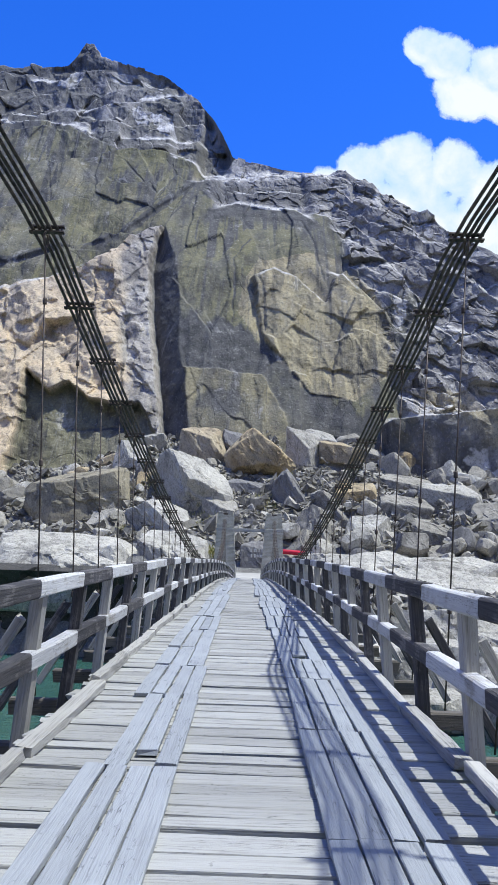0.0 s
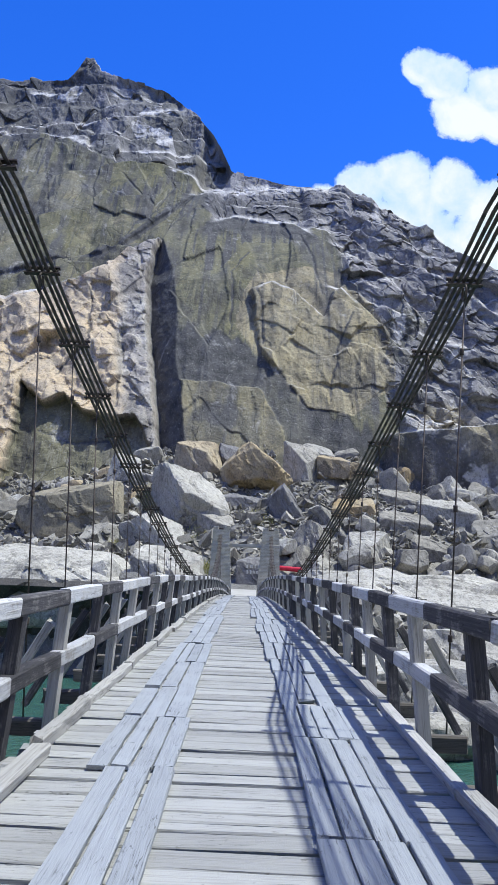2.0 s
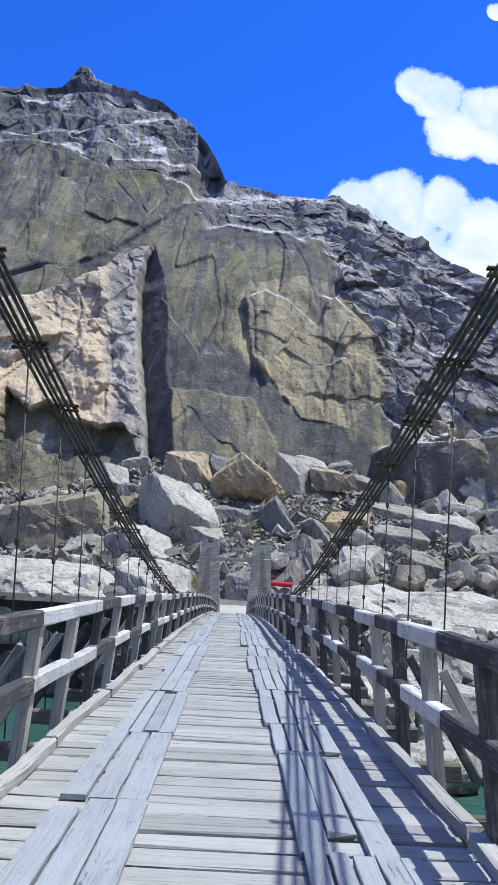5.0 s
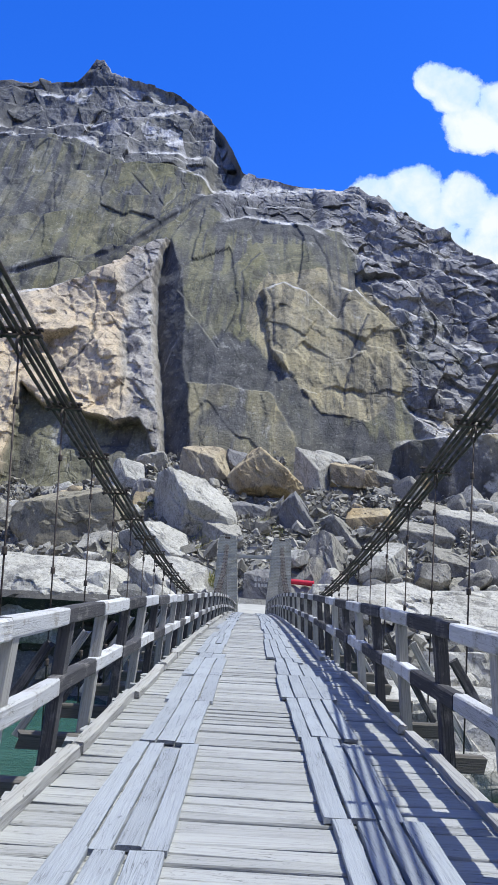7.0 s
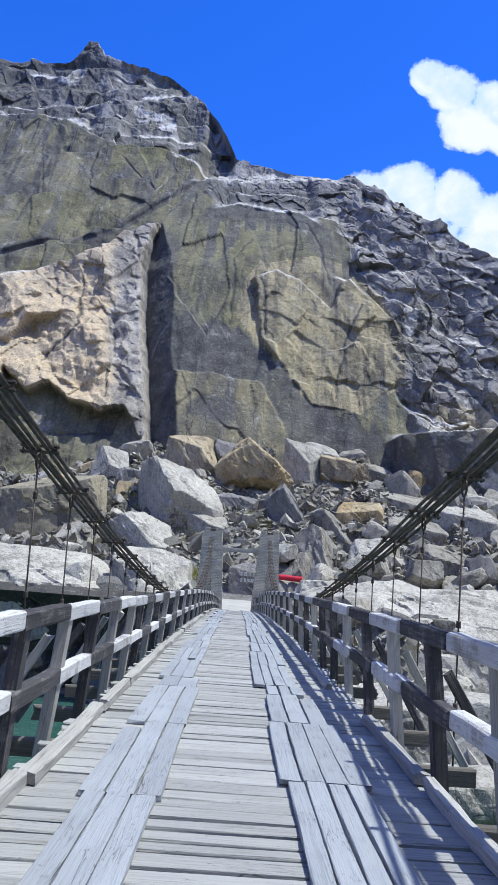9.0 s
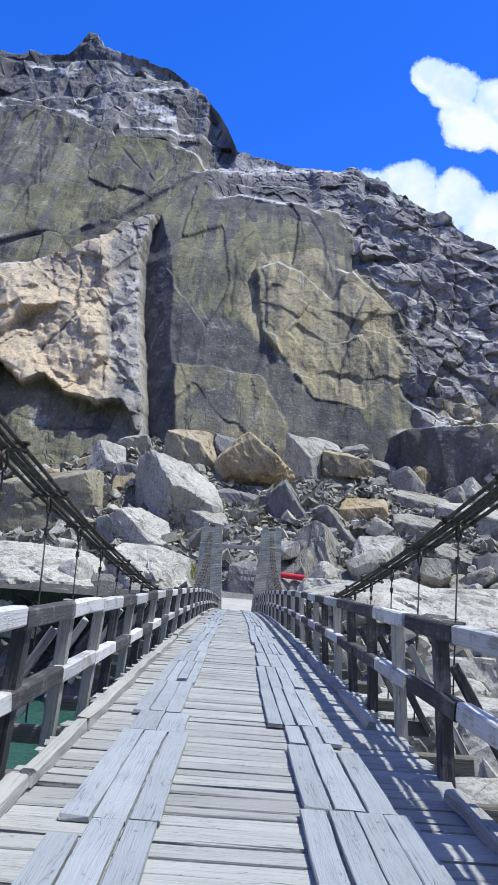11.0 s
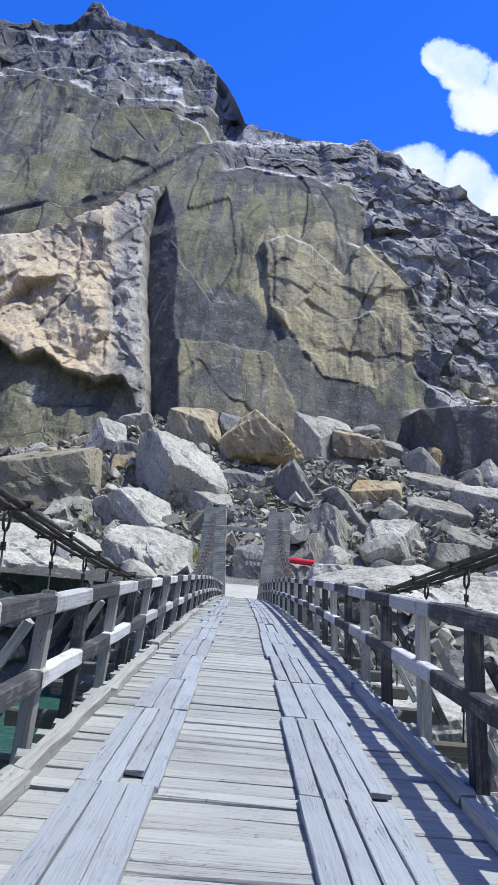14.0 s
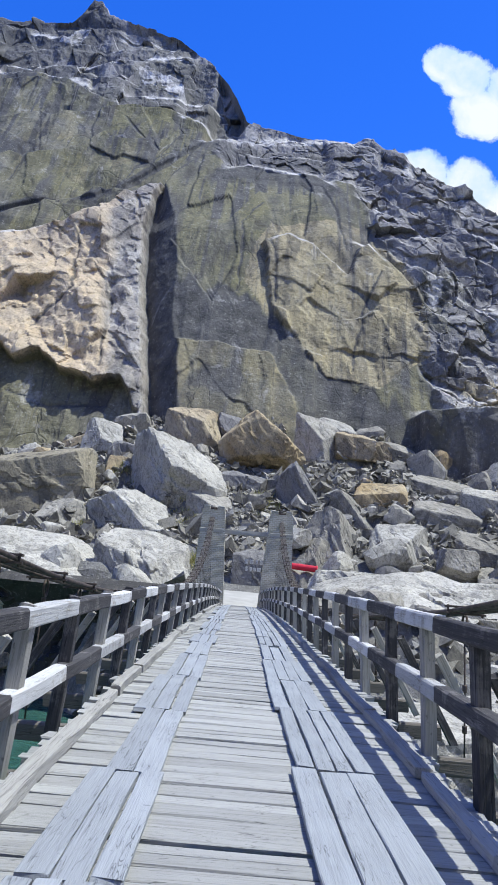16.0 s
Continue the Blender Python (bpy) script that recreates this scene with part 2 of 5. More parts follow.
def earth():
    """Ground: mottled broken stone, darkened to paint the shade and dirt in gaps between stones."""
    n = Nodes("stony_ground", 0.95)
    p = n.where("World")
    big, mid, fine = n.noise(p, 0.12), n.noise(p, 0.9, 6, 0.65), n.noise(p, 5.0, 5, 0.7)
    col = n.mix(n.ramp(big, 0.35, 0.65), (0.17, 0.167, 0.155), (0.26, 0.255, 0.24))
    col = n.mix(n.ramp(mid, 0.35, 0.7, 0, 0.7), col, (0.09, 0.088, 0.082))
    col = n.mix(n.ramp(fine, 0.5, 0.7, 0, 0.6), col, (0.40, 0.39, 0.37))
    return n.done(col, n.math("ADD", mid, n.math("MULTIPLY", fine, 0.5)), 0.8, 0.4)


def road_dust():
    n = Nodes("pale_road_dust", 0.95)
    p = n.where("World")
    col = n.mix(n.ramp(n.noise(p, 0.8), 0.3, 0.7), (0.46, 0.45, 0.42), (0.36, 0.35, 0.32))
    return n.done(col, n.noise(p, 6.0), 0.5, 0.05)


def river():
    n = Nodes("glacial_water", 0.15)
    p = n.where("World")
    col = n.mix(n.ramp(n.noise(p, 0.3), 0.3, 0.7), (0.03, 0.085, 0.066), (0.05, 0.125, 0.10))
    return n.done(col, n.noise(p, 1.8, 6), 0.6, 0.25)


M_SLOPE = rock("valley_rock", [(0.42, 0.40, 0.36), (0.34, 0.32, 0.28), (0.38, 0.36, 0.32)], False, 3.0)
M_EARTH, M_ROAD, M_WATER = earth(), road_dust(), river()


# ---- building helpers ----
def mesh_from(name, verts, faces, material, smooth=False):
    me = bpy.data.meshes.new(name)
    me.from_pydata([tuple(v) for v in verts], [], [tuple(f) for f in faces])
    me.materials.append(material)
    if smooth:
        me.shade_smooth()
    me.update()
    return me


def child(name, me, parent, m=None, label=""):
    ob = new(name, me)
    ob.parent = parent
    if m is not None:
        ob.matrix_basis = m
    if label:
        ob["label"] = label
    return ob


def empty(name, m=None):
    ob = new(name)
    ob.empty_display_size = 0.3
    if m is not None:
        ob.matrix_basis = m
    return ob


def grid_faces(rows, cols):
    i = np.arange(rows - 1)[:, None] * cols + np.arange(cols - 1)[None]
    return np.stack([i, i + 1, i + cols + 1, i + cols], -1).reshape(-1, 4)


def grid_mesh(name, pts, material, tints=None, smooth=False):
    """A sheet from an array of rows x columns x 3."""
    r, c = pts.shape[:2]
    faces = grid_faces(r, c)
    me = bpy.data.meshes.new(name)
    me.vertices.add(r * c)
    me.vertices.foreach_set("co", pts.reshape(-1).astype(np.float32))
    me.loops.add(faces.size)
    me.loops.foreach_set("vertex_index", faces.reshape(-1).astype(np.int32))
    me.polygons.add(len(faces))
    me.polygons.foreach_set("loop_start", (np.arange(len(faces)) * 4).astype(np.int32))
    me.update(calc_edges=True)
    me.materials.append(material)
    for key, rgb in (tints or {}).items():
        a = me.color_attributes.new(key, "FLOAT_COLOR", "POINT")
        a.data.foreach_set("color", np.concatenate([rgb.reshape(-1, 3), np.ones((r * c, 1))], 1).reshape(-1).astype(np.float32))
    if smooth:
        me.shade_smooth()
    else:
        me.shade_flat()
    me.validate()
    return me


def timber(name, length, width, thick, seed, material, stations=5, worn=0.01):
    """A sawn board or post along x, its top edges broken, its ends uneven and slightly bowed. Its base lies at z 0."""
    r = random.Random(seed)
    c = min(width, thick) * 0.14
    w, t = width / 2, thick
    ring = [(-w, 0), (w, 0), (w, t - c), (w - c, t), (-w + c, t), (-w, t - c)]
    bow, lift = r.uniform(-1, 1) * worn * 0.8, r.uniform(-1, 1) * worn * 0.5
    verts = []
    for k in range(stations):
        f = k / (stations - 1) * 2 - 1
        for y, z in ring:
            e = r.uniform(-1, 1) * worn * (1.6 if abs(f) == 1 else 0)
            verts.append((f * length / 2 + e, y + bow * (1 - f * f) + r.uniform(-1, 1) * worn * 0.35, z + lift * f * f + r.uniform(-1, 1) * worn * 0.2))
    faces = [[k * 6 + i, (k + 1) * 6 + i, (k + 1) * 6 + (i + 1) % 6, k * 6 + (i + 1) % 6][::-1] for k in range(stations - 1) for i in range(6)]
    faces += [list(range(6))[::-1], [(stations - 1) * 6 + i for i in range(6)]]
    faces = [f[::-1] for f in faces]
    return mesh_from(name, verts, faces, material)


def tube(name, pts, radius, material, sides=6):
    """A round rod or rope along points."""
    pts = [Vector(p) for p in pts]
    verts, faces = [], []
    for i, p in enumerate(pts):
        d = (pts[min(i + 1, len(pts) - 1)] - pts[max(i - 1, 0)]).normalized()
        a = d.cross(Vector((1, 0, 0)) if abs(d.x) < 0.8 else Vector((0, 0, 1))).normalized()
        b = d.cross(a)
        for k in range(sides):
            q = 2 * math.pi * k / sides
            verts.append(p + radius * (math.cos(q) * a + math.sin(q) * b))
    for i in range(len(pts) - 1):
        for k in range(sides):
            faces.append((i * sides + k, i * sides + (k + 1) % sides, (i + 1) * sides + (k + 1) % sides, (i + 1) * sides + k))
    faces += [tuple(range(sides))[::-1], tuple((len(pts) - 1) * sides + k for k in range(sides))]
    return mesh_from(name, verts, faces, material, True)


def hashed(i, j, k):
    v = np.sin(i * 127.1 + j * 311.7 + k * 74.7) * 43758.5453
    return v - np.floor(v)


def value_noise(u, v, seed):
    i, j = np.floor(u), np.floor(v)
    f, g = u - i, v - j
    f, g = f * f * (3 - 2 * f), g * g * (3 - 2 * g)
    a, b = hashed(i, j, seed), hashed(i + 1, j, seed)
    c, d = hashed(i, j + 1, seed), hashed(i + 1, j + 1, seed)
    return (a * (1 - f) + b * f) * (1 - g) + (c * (1 - f) + d * f) * g


def fbm(u, v, seed, octaves=4):
    out, amp = 0 * u, 0.5
    for o in range(octaves):
        out = out + amp * (value_noise(u, v, seed + o) - 0.5)
        u, v, amp = u * 2.03, v * 2.03, amp * 0.5
    return out


def facets(u, v, size, seed, slope=0.8):
    """Broken rock: every cell of a Voronoi pattern is its own tilted plane. Returns the relief, about -1 to 1, and the nearness of a cell's edge."""
    u, v = u / size, v / size
    i0, j0 = np.floor(u), np.floor(v)
    best, second = np.full(u.shape, 9.0), np.full(u.shape, 9.0)
    h = np.zeros(u.shape)
    for di in (-1, 0, 1):
        for dj in (-1, 0, 1):
            i, j = i0 + di, j0 + dj
            du, dv = u - i - hashed(i, j, seed), v - j - hashed(i, j, seed + 1)
            d = du * du + dv * dv
            here = (hashed(i, j, seed + 2) - 0.5) * 1.4 + slope * ((hashed(i, j, seed + 3) - 0.5) * 2 * du + (hashed(i, j, seed + 4) - 0.5) * 2 * dv)
            near = d < best
            second = np.where(near, best, np.minimum(second, d))
            h = np.where(near, here, h)
            best = np.where(near, d, best)
    return h, np.sqrt(second) - np.sqrt(best)


def crags(u, v, size, seed, slope=0.8):
    """Blocky rock without gaps: the highest of many tilted, steep-sided blocks at every place. Returns about -1 to 1."""
    u, v = u / size, v / size
    i0, j0 = np.floor(u), np.floor(v)
    h = np.full(u.shape, -9.0)
    for di in (-2, -1, 0, 1, 2):
        for dj in (-2, -1, 0, 1, 2):
            i, j = i0 + di, j0 + dj
            du, dv = u - i - hashed(i, j, seed), v - j - hashed(i, j, seed + 1)
            a = hashed(i, j, seed + 5) * 1.6
            ca, sa = np.cos(a), np.sin(a)
            q = np.maximum(np.abs(du * ca + dv * sa), np.abs(dv * ca - du * sa) * (0.7 + 0.6 * hashed(i, j, seed + 6)))
            tilt = (hashed(i, j, seed + 3) - 0.5) * 2 * du + (hashed(i, j, seed + 4) - 0.5) * 2 * dv
            h = np.maximum(h, (hashed(i, j, seed + 2) - 0.5) * 1.5 + slope * tilt - 2.6 * np.maximum(q - 0.42, 0))
    return 1.25 * h - 0.45, 0 * h


def step(x, lo, hi):
    t = np.clip((x - lo) / (hi - lo), 0, 1)
    return t * t * (3 - 2 * t)


# ---- cliff ----
def inside(x, z, outline):
    """1 within a closed outline, 0 outside."""
    hit = np.zeros(x.shape, bool)
    for (x0, z0), (x1, z1) in zip(outline, outline[1:] + outline[:1]):
        if z0 != z1:
            hit ^= ((z0 > z) != (z1 > z)) & (x < (x1 - x0) * (z - z0) / (z1 - z0) + x0)
    return hit.astype(float)


def beside(x, z, line):
    """Distance to a broken line."""
    d = np.full(x.shape, 1e9)
    for (x0, z0), (x1, z1) in zip(line, line[1:]):
        t = np.clip(((x - x0) * (x1 - x0) + (z - z0) * (z1 - z0)) / ((x1 - x0) ** 2 + (z1 - z0) ** 2), 0, 1)
        d = np.minimum(d, np.hypot(x - x0 - t * (x1 - x0), z - z0 - t * (z1 - z0)))
    return d


def curve(x, line):
    return np.interp(x, [p[0] for p in line], [p[1] for p in line])


def cliff_mesh():
    xs = np.concatenate([np.arange(-120, -84, 1.2), np.arange(-84, 54, 0.24), np.arange(54, 97, 1.2)])
    skyline = np.array([(-125, 150), (-89, 165), (-76, 166), (-67, 166.5), (-64.5, 171.5), (-62.2, 179), (-59.6, 178.5), (-56, 173), (-43, 167.5), (-31.7, 160.7), (-21, 146), (-14.8, 134),
                        (-8.3, 114.5), (5.6, 109), (20.7, 104.4), (27.8, 98.9), (33, 96), (41.8, 87), (45.8, 79.5), (50, 71.5), (54, 68.5), (70, 55), (100, 30)])
    jag = 1 - 0.6 * step(xs, -10, 0) * (1 - step(xs, 40, 50))
    top = np.interp(xs, skyline[:, 0], skyline[:, 1]) + jag * (2.2 * fbm(xs / 5, xs * 0, 3, 5) + 0.8 * facets(xs, xs * 0, 3.0, 5)[0])
    rows = 600
    w = np.linspace(0, 1, rows)[:, None]
    x = np.broadcast_to(xs[None], (rows, len(xs))).copy()
    z = 4 + w * (top[None] - 4)
    base = np.interp(z, [0, 23, 63, 109, 134, 166, 180], [127, 139, 163, 203, 222, 246, 251])
    wob = 3.0 * fbm(x / 9, z / 9, 11)
    wob2 = 1.2 * fbm(x / 2.5, z / 2.5, 21)
    xw, zw = x + 0.8 * wob2 + 0.25 * wob, z + 0.8 * fbm(x / 2.2, z / 2.2, 27) * 1.2 + 0.25 * wob
    # the large forms: the upper massif, the pale buttress, the slab with its dark flank, the broken side towards the valley
    line = curve(x, [(-125, 50), (-60, 51), (-46, 59), (-35, 62), (-28.4, 73), (-22, 78.5), (-17.6, 94), (-8, 113), (0, 128)])
    below = step(line - z + wob2, -0.5, 0.5)
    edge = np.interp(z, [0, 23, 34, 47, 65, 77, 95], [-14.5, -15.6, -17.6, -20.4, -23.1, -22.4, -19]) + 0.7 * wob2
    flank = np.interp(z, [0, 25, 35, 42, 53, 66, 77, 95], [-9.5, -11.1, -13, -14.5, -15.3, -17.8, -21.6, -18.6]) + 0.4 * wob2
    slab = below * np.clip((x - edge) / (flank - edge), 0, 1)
    but = below * (1 - step(x, edge - 0.5, edge + 0.1))
    strip = but * step(x, edge - 6.5 + wob, edge - 4.5 + wob)
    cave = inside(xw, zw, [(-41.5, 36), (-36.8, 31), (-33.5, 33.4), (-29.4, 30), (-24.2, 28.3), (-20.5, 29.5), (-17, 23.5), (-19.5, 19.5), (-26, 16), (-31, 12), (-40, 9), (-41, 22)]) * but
    right = step(x + wob, np.interp(z, [20, 30, 50, 66, 78, 92, 110], [25, 26, 24, 18.5, 16.2, 16, 22]) - 1.2, np.interp(z, [20, 30, 50, 66, 78, 92, 110], [25, 26, 24, 18.5, 16.2, 16, 22]) + 1.2)
    crest = step(z + wob2, curve(x, [(-18, 96), (-10, 86), (8, 85), (17, 82), (30, 78)]) - 0.6, curve(x, [(-18, 96), (-10, 86), (8, 85), (17, 82), (30, 78)]) + 0.6) * step(x, -16, -12) * below
    massif = 1 - below
    arch = inside(xw, zw, [(-1, 60), (3.3, 63.4), (8, 60.5), (13.5, 53), (15.5, 60), (18, 63), (21.2, 56.5), (25.4, 50.8), (25.4, 39), (18, 31.3), (10.2, 32.6), (4.5, 40.5), (0.9, 45.2)]) * slab * (1 - right)
    yellow = inside(xw, zw, [(-3, 58), (0, 66), (10, 68), (17, 67), (23, 57), (26, 50), (26, 38), (18, 31), (10, 32), (0, 44), (-4, 51)]) * slab
    foot = inside(xw, zw, [(-12.7, 37), (-7, 37.2), (-2.7, 36), (1.3, 35.9), (3.2, 32), (5.0, 28.5), (8, 20), (9, 4), (-9.5, 4), (-11.6, 22)]) * slab
    band_top = curve(x, [(-15, 48), (-10, 49.8), (-4.7, 49.7), (0.9, 43.6), (6.2, 37.5), (12.2, 32), (18.9, 30.2), (24, 27)]) + 1.2 * wob2 + 9.0 * fbm(x / 1.2, z / 40, 341, 3) + 2.0 * wob
    band = step(band_top - z, -0.9, 1.2) * slab * (1 - foot) * (1 - step(x, 22, 25))
    first = curve(x, [(-125, 130), (-80, 134), (-66, 136), (-42, 141.7), (-33, 146), (-25, 150), (-10, 154)]) + 0.8 * wob2
    second = curve(x, [(-125, 124), (-78, 127), (-63, 129), (-52, 122), (-37, 113), (-23, 113), (-11, 104)]) + wob2
    high = step(z - second, -0.5, 0.5) * massif
    crack = [(-125, 62), (-55, 65.8), (-45, 71.1), (-34.2, 71.8), (-29.8, 79.5), (-24.6, 86.1), (-17.2, 95.8), (-9, 108)]
    lip = step(z + 0.8 * wob2, curve(x, crack) - 0.35, curve(x, crack) + 0.35) * massif
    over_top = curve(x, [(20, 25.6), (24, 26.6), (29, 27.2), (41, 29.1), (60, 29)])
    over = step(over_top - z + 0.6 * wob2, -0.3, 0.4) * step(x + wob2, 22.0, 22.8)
    # relief, towards the valley
    h = 5.5 * slab + 4.8 * but - 3.0 * cave + 2.0 * arch * step(z, 33, 54) + 0.9 * foot - 0.25 * band * (1 - arch) + 0.9 * lip
    f1, e1 = crags(x * 1.2 + wob, z * 0.75 - 0.2 * x, 13, 31)
    f2, e2 = crags(x + 0.35 * z, z * 0.6 + 3 * wob2, 7.0, 41, 1.1)
    f3, e3 = crags(x + wob2, z * 0.7, 2.8, 51, 1.0)
    f4, e4 = crags(x, z * 0.8, 1.3, 61, 1.2)
    f5, e5 = facets(x * 0.9 + 0.30 * z + 0.5 * wob, z * 0.66 - 0.25 * x, 9.5, 137, 1.5)
    fb, eb = facets(x + 0.35 * z + wob2, z * 0.8 - 0.3 * x, 3.8, 307, 1.4)
    fr, er = facets(x * 0.8 + 0.5 * z + wob, z * 0.75 - 0.35 * x + wob2, 5.5, 317, 1.4)
    fs, es = facets(x + 0.3 * z, z * 0.9 + wob2, 1.9, 327, 1.5)
    fh, eh = facets(x + 0.4 * wob, z * 0.62 + 0.2 * x, 6.5, 337, 1.3)
    plain = np.clip(slab * (1 - crest) * (1 - right) * (1 - 0.35 * arch) + 0.92 * massif * (1 - high), 0, 1)
    broken = 1 - 0.86 * plain

    def terraces(level, size, ledge):
        """How far a stepped wall stands out from an even slope: upright faces, then narrow ledges."""
        f = level / size - np.floor(level / size)
        return size * (f - np.clip((f - 1 + ledge) / ledge, 0, 1)) * 0.72

    pale = 0 * x

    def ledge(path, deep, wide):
        """A shelf along a line: above it the wall stands back. Sunlight on its floor is painted as a pale tint."""
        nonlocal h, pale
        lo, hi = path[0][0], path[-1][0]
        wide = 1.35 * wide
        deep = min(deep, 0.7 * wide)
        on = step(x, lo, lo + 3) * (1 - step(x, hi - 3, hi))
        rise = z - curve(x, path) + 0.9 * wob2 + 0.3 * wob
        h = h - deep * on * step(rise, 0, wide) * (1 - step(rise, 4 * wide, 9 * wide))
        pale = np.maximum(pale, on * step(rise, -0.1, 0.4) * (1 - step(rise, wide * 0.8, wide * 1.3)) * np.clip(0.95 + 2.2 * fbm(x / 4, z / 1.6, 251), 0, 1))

    ledge([(-84, 133.5), (-66, 135.6), (-42, 141), (-33, 145), (-24, 149)], 4.5, 3.0)
    ledge([(-84, 127), (-66, 128.6), (-58, 126.5), (-48, 123)], 3.4, 2.6)
    ledge([(-42, 121.5), (-32, 120.5), (-22, 122), (-12.5, 122.5)], 3.6, 2.4)
    ledge([(-27, 111), (-20, 110), (-13, 105), (-8, 103)], 3.4, 2.8)
    ledge([(-19, 96), (-11, 97.5), (0, 100.5), (11, 101.5), (20, 99)], 6.0, 5.5)
    ledge([(-12, 83), (-6, 86.6), (3, 84.6), (8.4, 84), (13, 79)], 2.6, 2.4)
    ledge([(-7, 92.5), (4, 94.5), (12, 93.5)], 1.2, 0.9)
    ledge([(15, 78), (20.5, 73), (27, 65.5), (34, 55)], 2.2, 1.6)
    ledge([(25, 65), (30, 59.5), (36, 51)], 1.8, 1.2)
    ledge([(30, 50.5), (36, 48), (42, 45)], 2.0, 1.6)
    ledge([(34, 70), (42, 62), (50, 52)], 2.6, 3.0)
    ledge([(28, 84), (38, 77), (48, 66)], 3.0, 3.2)
    ledge([(21.5, 26.4), (29, 27.4), (44, 29.3)], 1.6, 0.7)
    ledge([(-1, 59), (3, 62), (8, 59.5), (14, 51.5)], 0.8, 0.7)
    ledge([(13, 62), (17.2, 61), (21.5, 54.5)], 0.9, 0.8)
    ledge([(-60, 50), (-50, 54), (-40, 60), (-31, 65)], 1.6, 1.6)
    ledge([(-60, 140), (-52, 150), (-44, 156)], 1.6, 1.2)
    ledge([(-78, 156), (-68, 157), (-60, 158)], 2.5, 2.0)
    ledge([(-52, 160), (-42, 158), (-32, 152)], 3.0, 2.2)
    # a sunlit shelf of the massif, painted as a pale patch
    patch_p = inside(xw, zw, [(-41, 141), (-36, 139), (-27.8, 136), (-25, 124), (-30, 126), (-33, 133), (-38, 132)])
    pale = np.maximum(pale, patch_p * np.clip(0.9 + 2 * fbm(x / 3, z / 3, 261), 0, 1))
    spire = inside(xw, zw, [(-68, 155), (-64, 165), (-60, 163), (-62, 153)])
    pale = np.maximum(pale, 0.9 * spire * np.clip(0.8 + 2 * fbm(x / 3, z / 3, 271), 0, 1))

    h = h + 0.34 * high * terraces(z - 0.12 * x + 3 * wob + 3 * fh, 11.5, 0.3)
    h = h + 0.35 * massif * (1 - high) * terraces(z - 0.35 * x + 1.2 * wob + 4 * f1, 21, 0.08)
    h = h + 0.28 * right * terraces(z + 0.62 * (x - 30) + 2 * wob + 4 * f2, 8.0, 0.22)
    h = h + 0.30 * but * (1 - cave) * (1 - strip) * terraces(z + 0.6 * (x + 30) + wob + 3 * f5, 17, 0.35)
    h = h + 0.6 * f1 * (1 - but) * (0.3 + 0.7 * broken) * (1 - 0.6 * high) + 0.25 * f2 * broken * (1 - but) * (1 - 0.7 * high) + 0.15 * f3 * broken * (1 - 0.6 * high)
    h = h + 0.18 * f4 * (0.10 + 0.90 * broken) + but * (1 - cave) * (1.15 * f5 * (1 - 0.5 * strip) + 0.65 * fb + 0.30 * fs) + 0.5 * f2 * cave
    h = h + right * (1.1 * fr + 0.55 * fb + 0.26 * fs) + high * (0.65 * fh + 0.12 * fb + 0.08 * fs) + crest * (1 - right) * (0.5 * fb + 0.22 * fs) + arch * (0.5 * fr + 0.2 * fb)
    h = h + 0.35 * fbm(x / 3, z / 3, 71, 4) * (0.3 + broken)
    f6, e6 = crags(x + 0.4 * wob2, z * 0.24 + 0.06 * x, 5.5, 181, 1.0)
    f7, e7 = crags(x, z * 0.45, 1.5, 191, 1.0)
    h = h + (0.55 * f6 + 0.015 * f7) * (0.25 + 0.75 * np.clip(plain + 0.5 * high, 0, 1.2)) * (1 - but) + 0.22 * f7 * (1 - plain) * (1 - 0.7 * but) * (1 - cave)
    # tall panels between joints
    fp, ep = facets(x + 0.5 * wob, z * 0.42 + 0.12 * x + wob, 8.5, 361, 0.0)
    fq, eq = facets(x + wob2, z * 0.30, 3.4, 371, 0.0)
    h = h + plain * (1 - arch) * (0.75 * fp + 0.22 * fq)
    # upright ribs worn by water
    h = h + 0.4 * fbm(x / 2.2, z / 26, 141, 3) * plain
    # long clefts
    seam = 0 * x
    for path in ([(-5, 48), (-4.6, 60), (-5.6, 66), (-2, 73)], [(13.4, 60), (12, 70), (9.5, 80)], [(-34, 72), (-29, 85), (-22, 92)], [(-37, 108), (-30, 98), (-26, 92)], [(-24, 108), (-22, 100), (-25, 90)], [(-53, 76), (-52, 90), (-56, 104)],
                 [(14, 34), (16, 46), (19, 54)], [(38, 70), (37, 58), (35, 50)], [(-16, 90), (-19, 84), (-21.5, 79)], [(-36, 38), (-31, 46), (-33, 58)], [(-24, 31), (-25, 44), (-29, 52)], [(1.6, 46), (1.2, 54), (0.4, 60)], [(-37, 26), (-30, 24), (-22, 25)]):
        d = beside(xw, zw, path)
        h = h - 0.40 * step(0.42 + 0.2 * wob2 - d, 0, 0.40)
        seam = np.maximum(seam, step(0.26 + 0.25 * wob2 - d, 0, 0.16))
    f8, e8 = crags(x + 0.25 * z + wob2, z * 0.7 - 0.2 * x, 6.5, 211, 1.2)
    h = h + 0.3 * arch * f8
    # the smooth wall under its ledge
    wall = base - 127.5 + 0.5 * fbm(x / 5, z / 8, 231) + 0.25 * f3 + 1.0 * f2
    h = h * (1 - over) + over * np.maximum(wall, 0.5)
    sharp = h
    for _ in range(2):
        h = (4 * h + np.roll(h, 1, 0) + np.roll(h, -1, 0) + np.roll(h, 1, 1) + np.roll(h, -1, 1)) / 8
    keep = np.clip(0.9 * right + 0.75 * high + 0.8 * crest + 0.35 * but * (1 - cave), 0, 0.9)
    h = h * (1 - keep) + sharp * keep
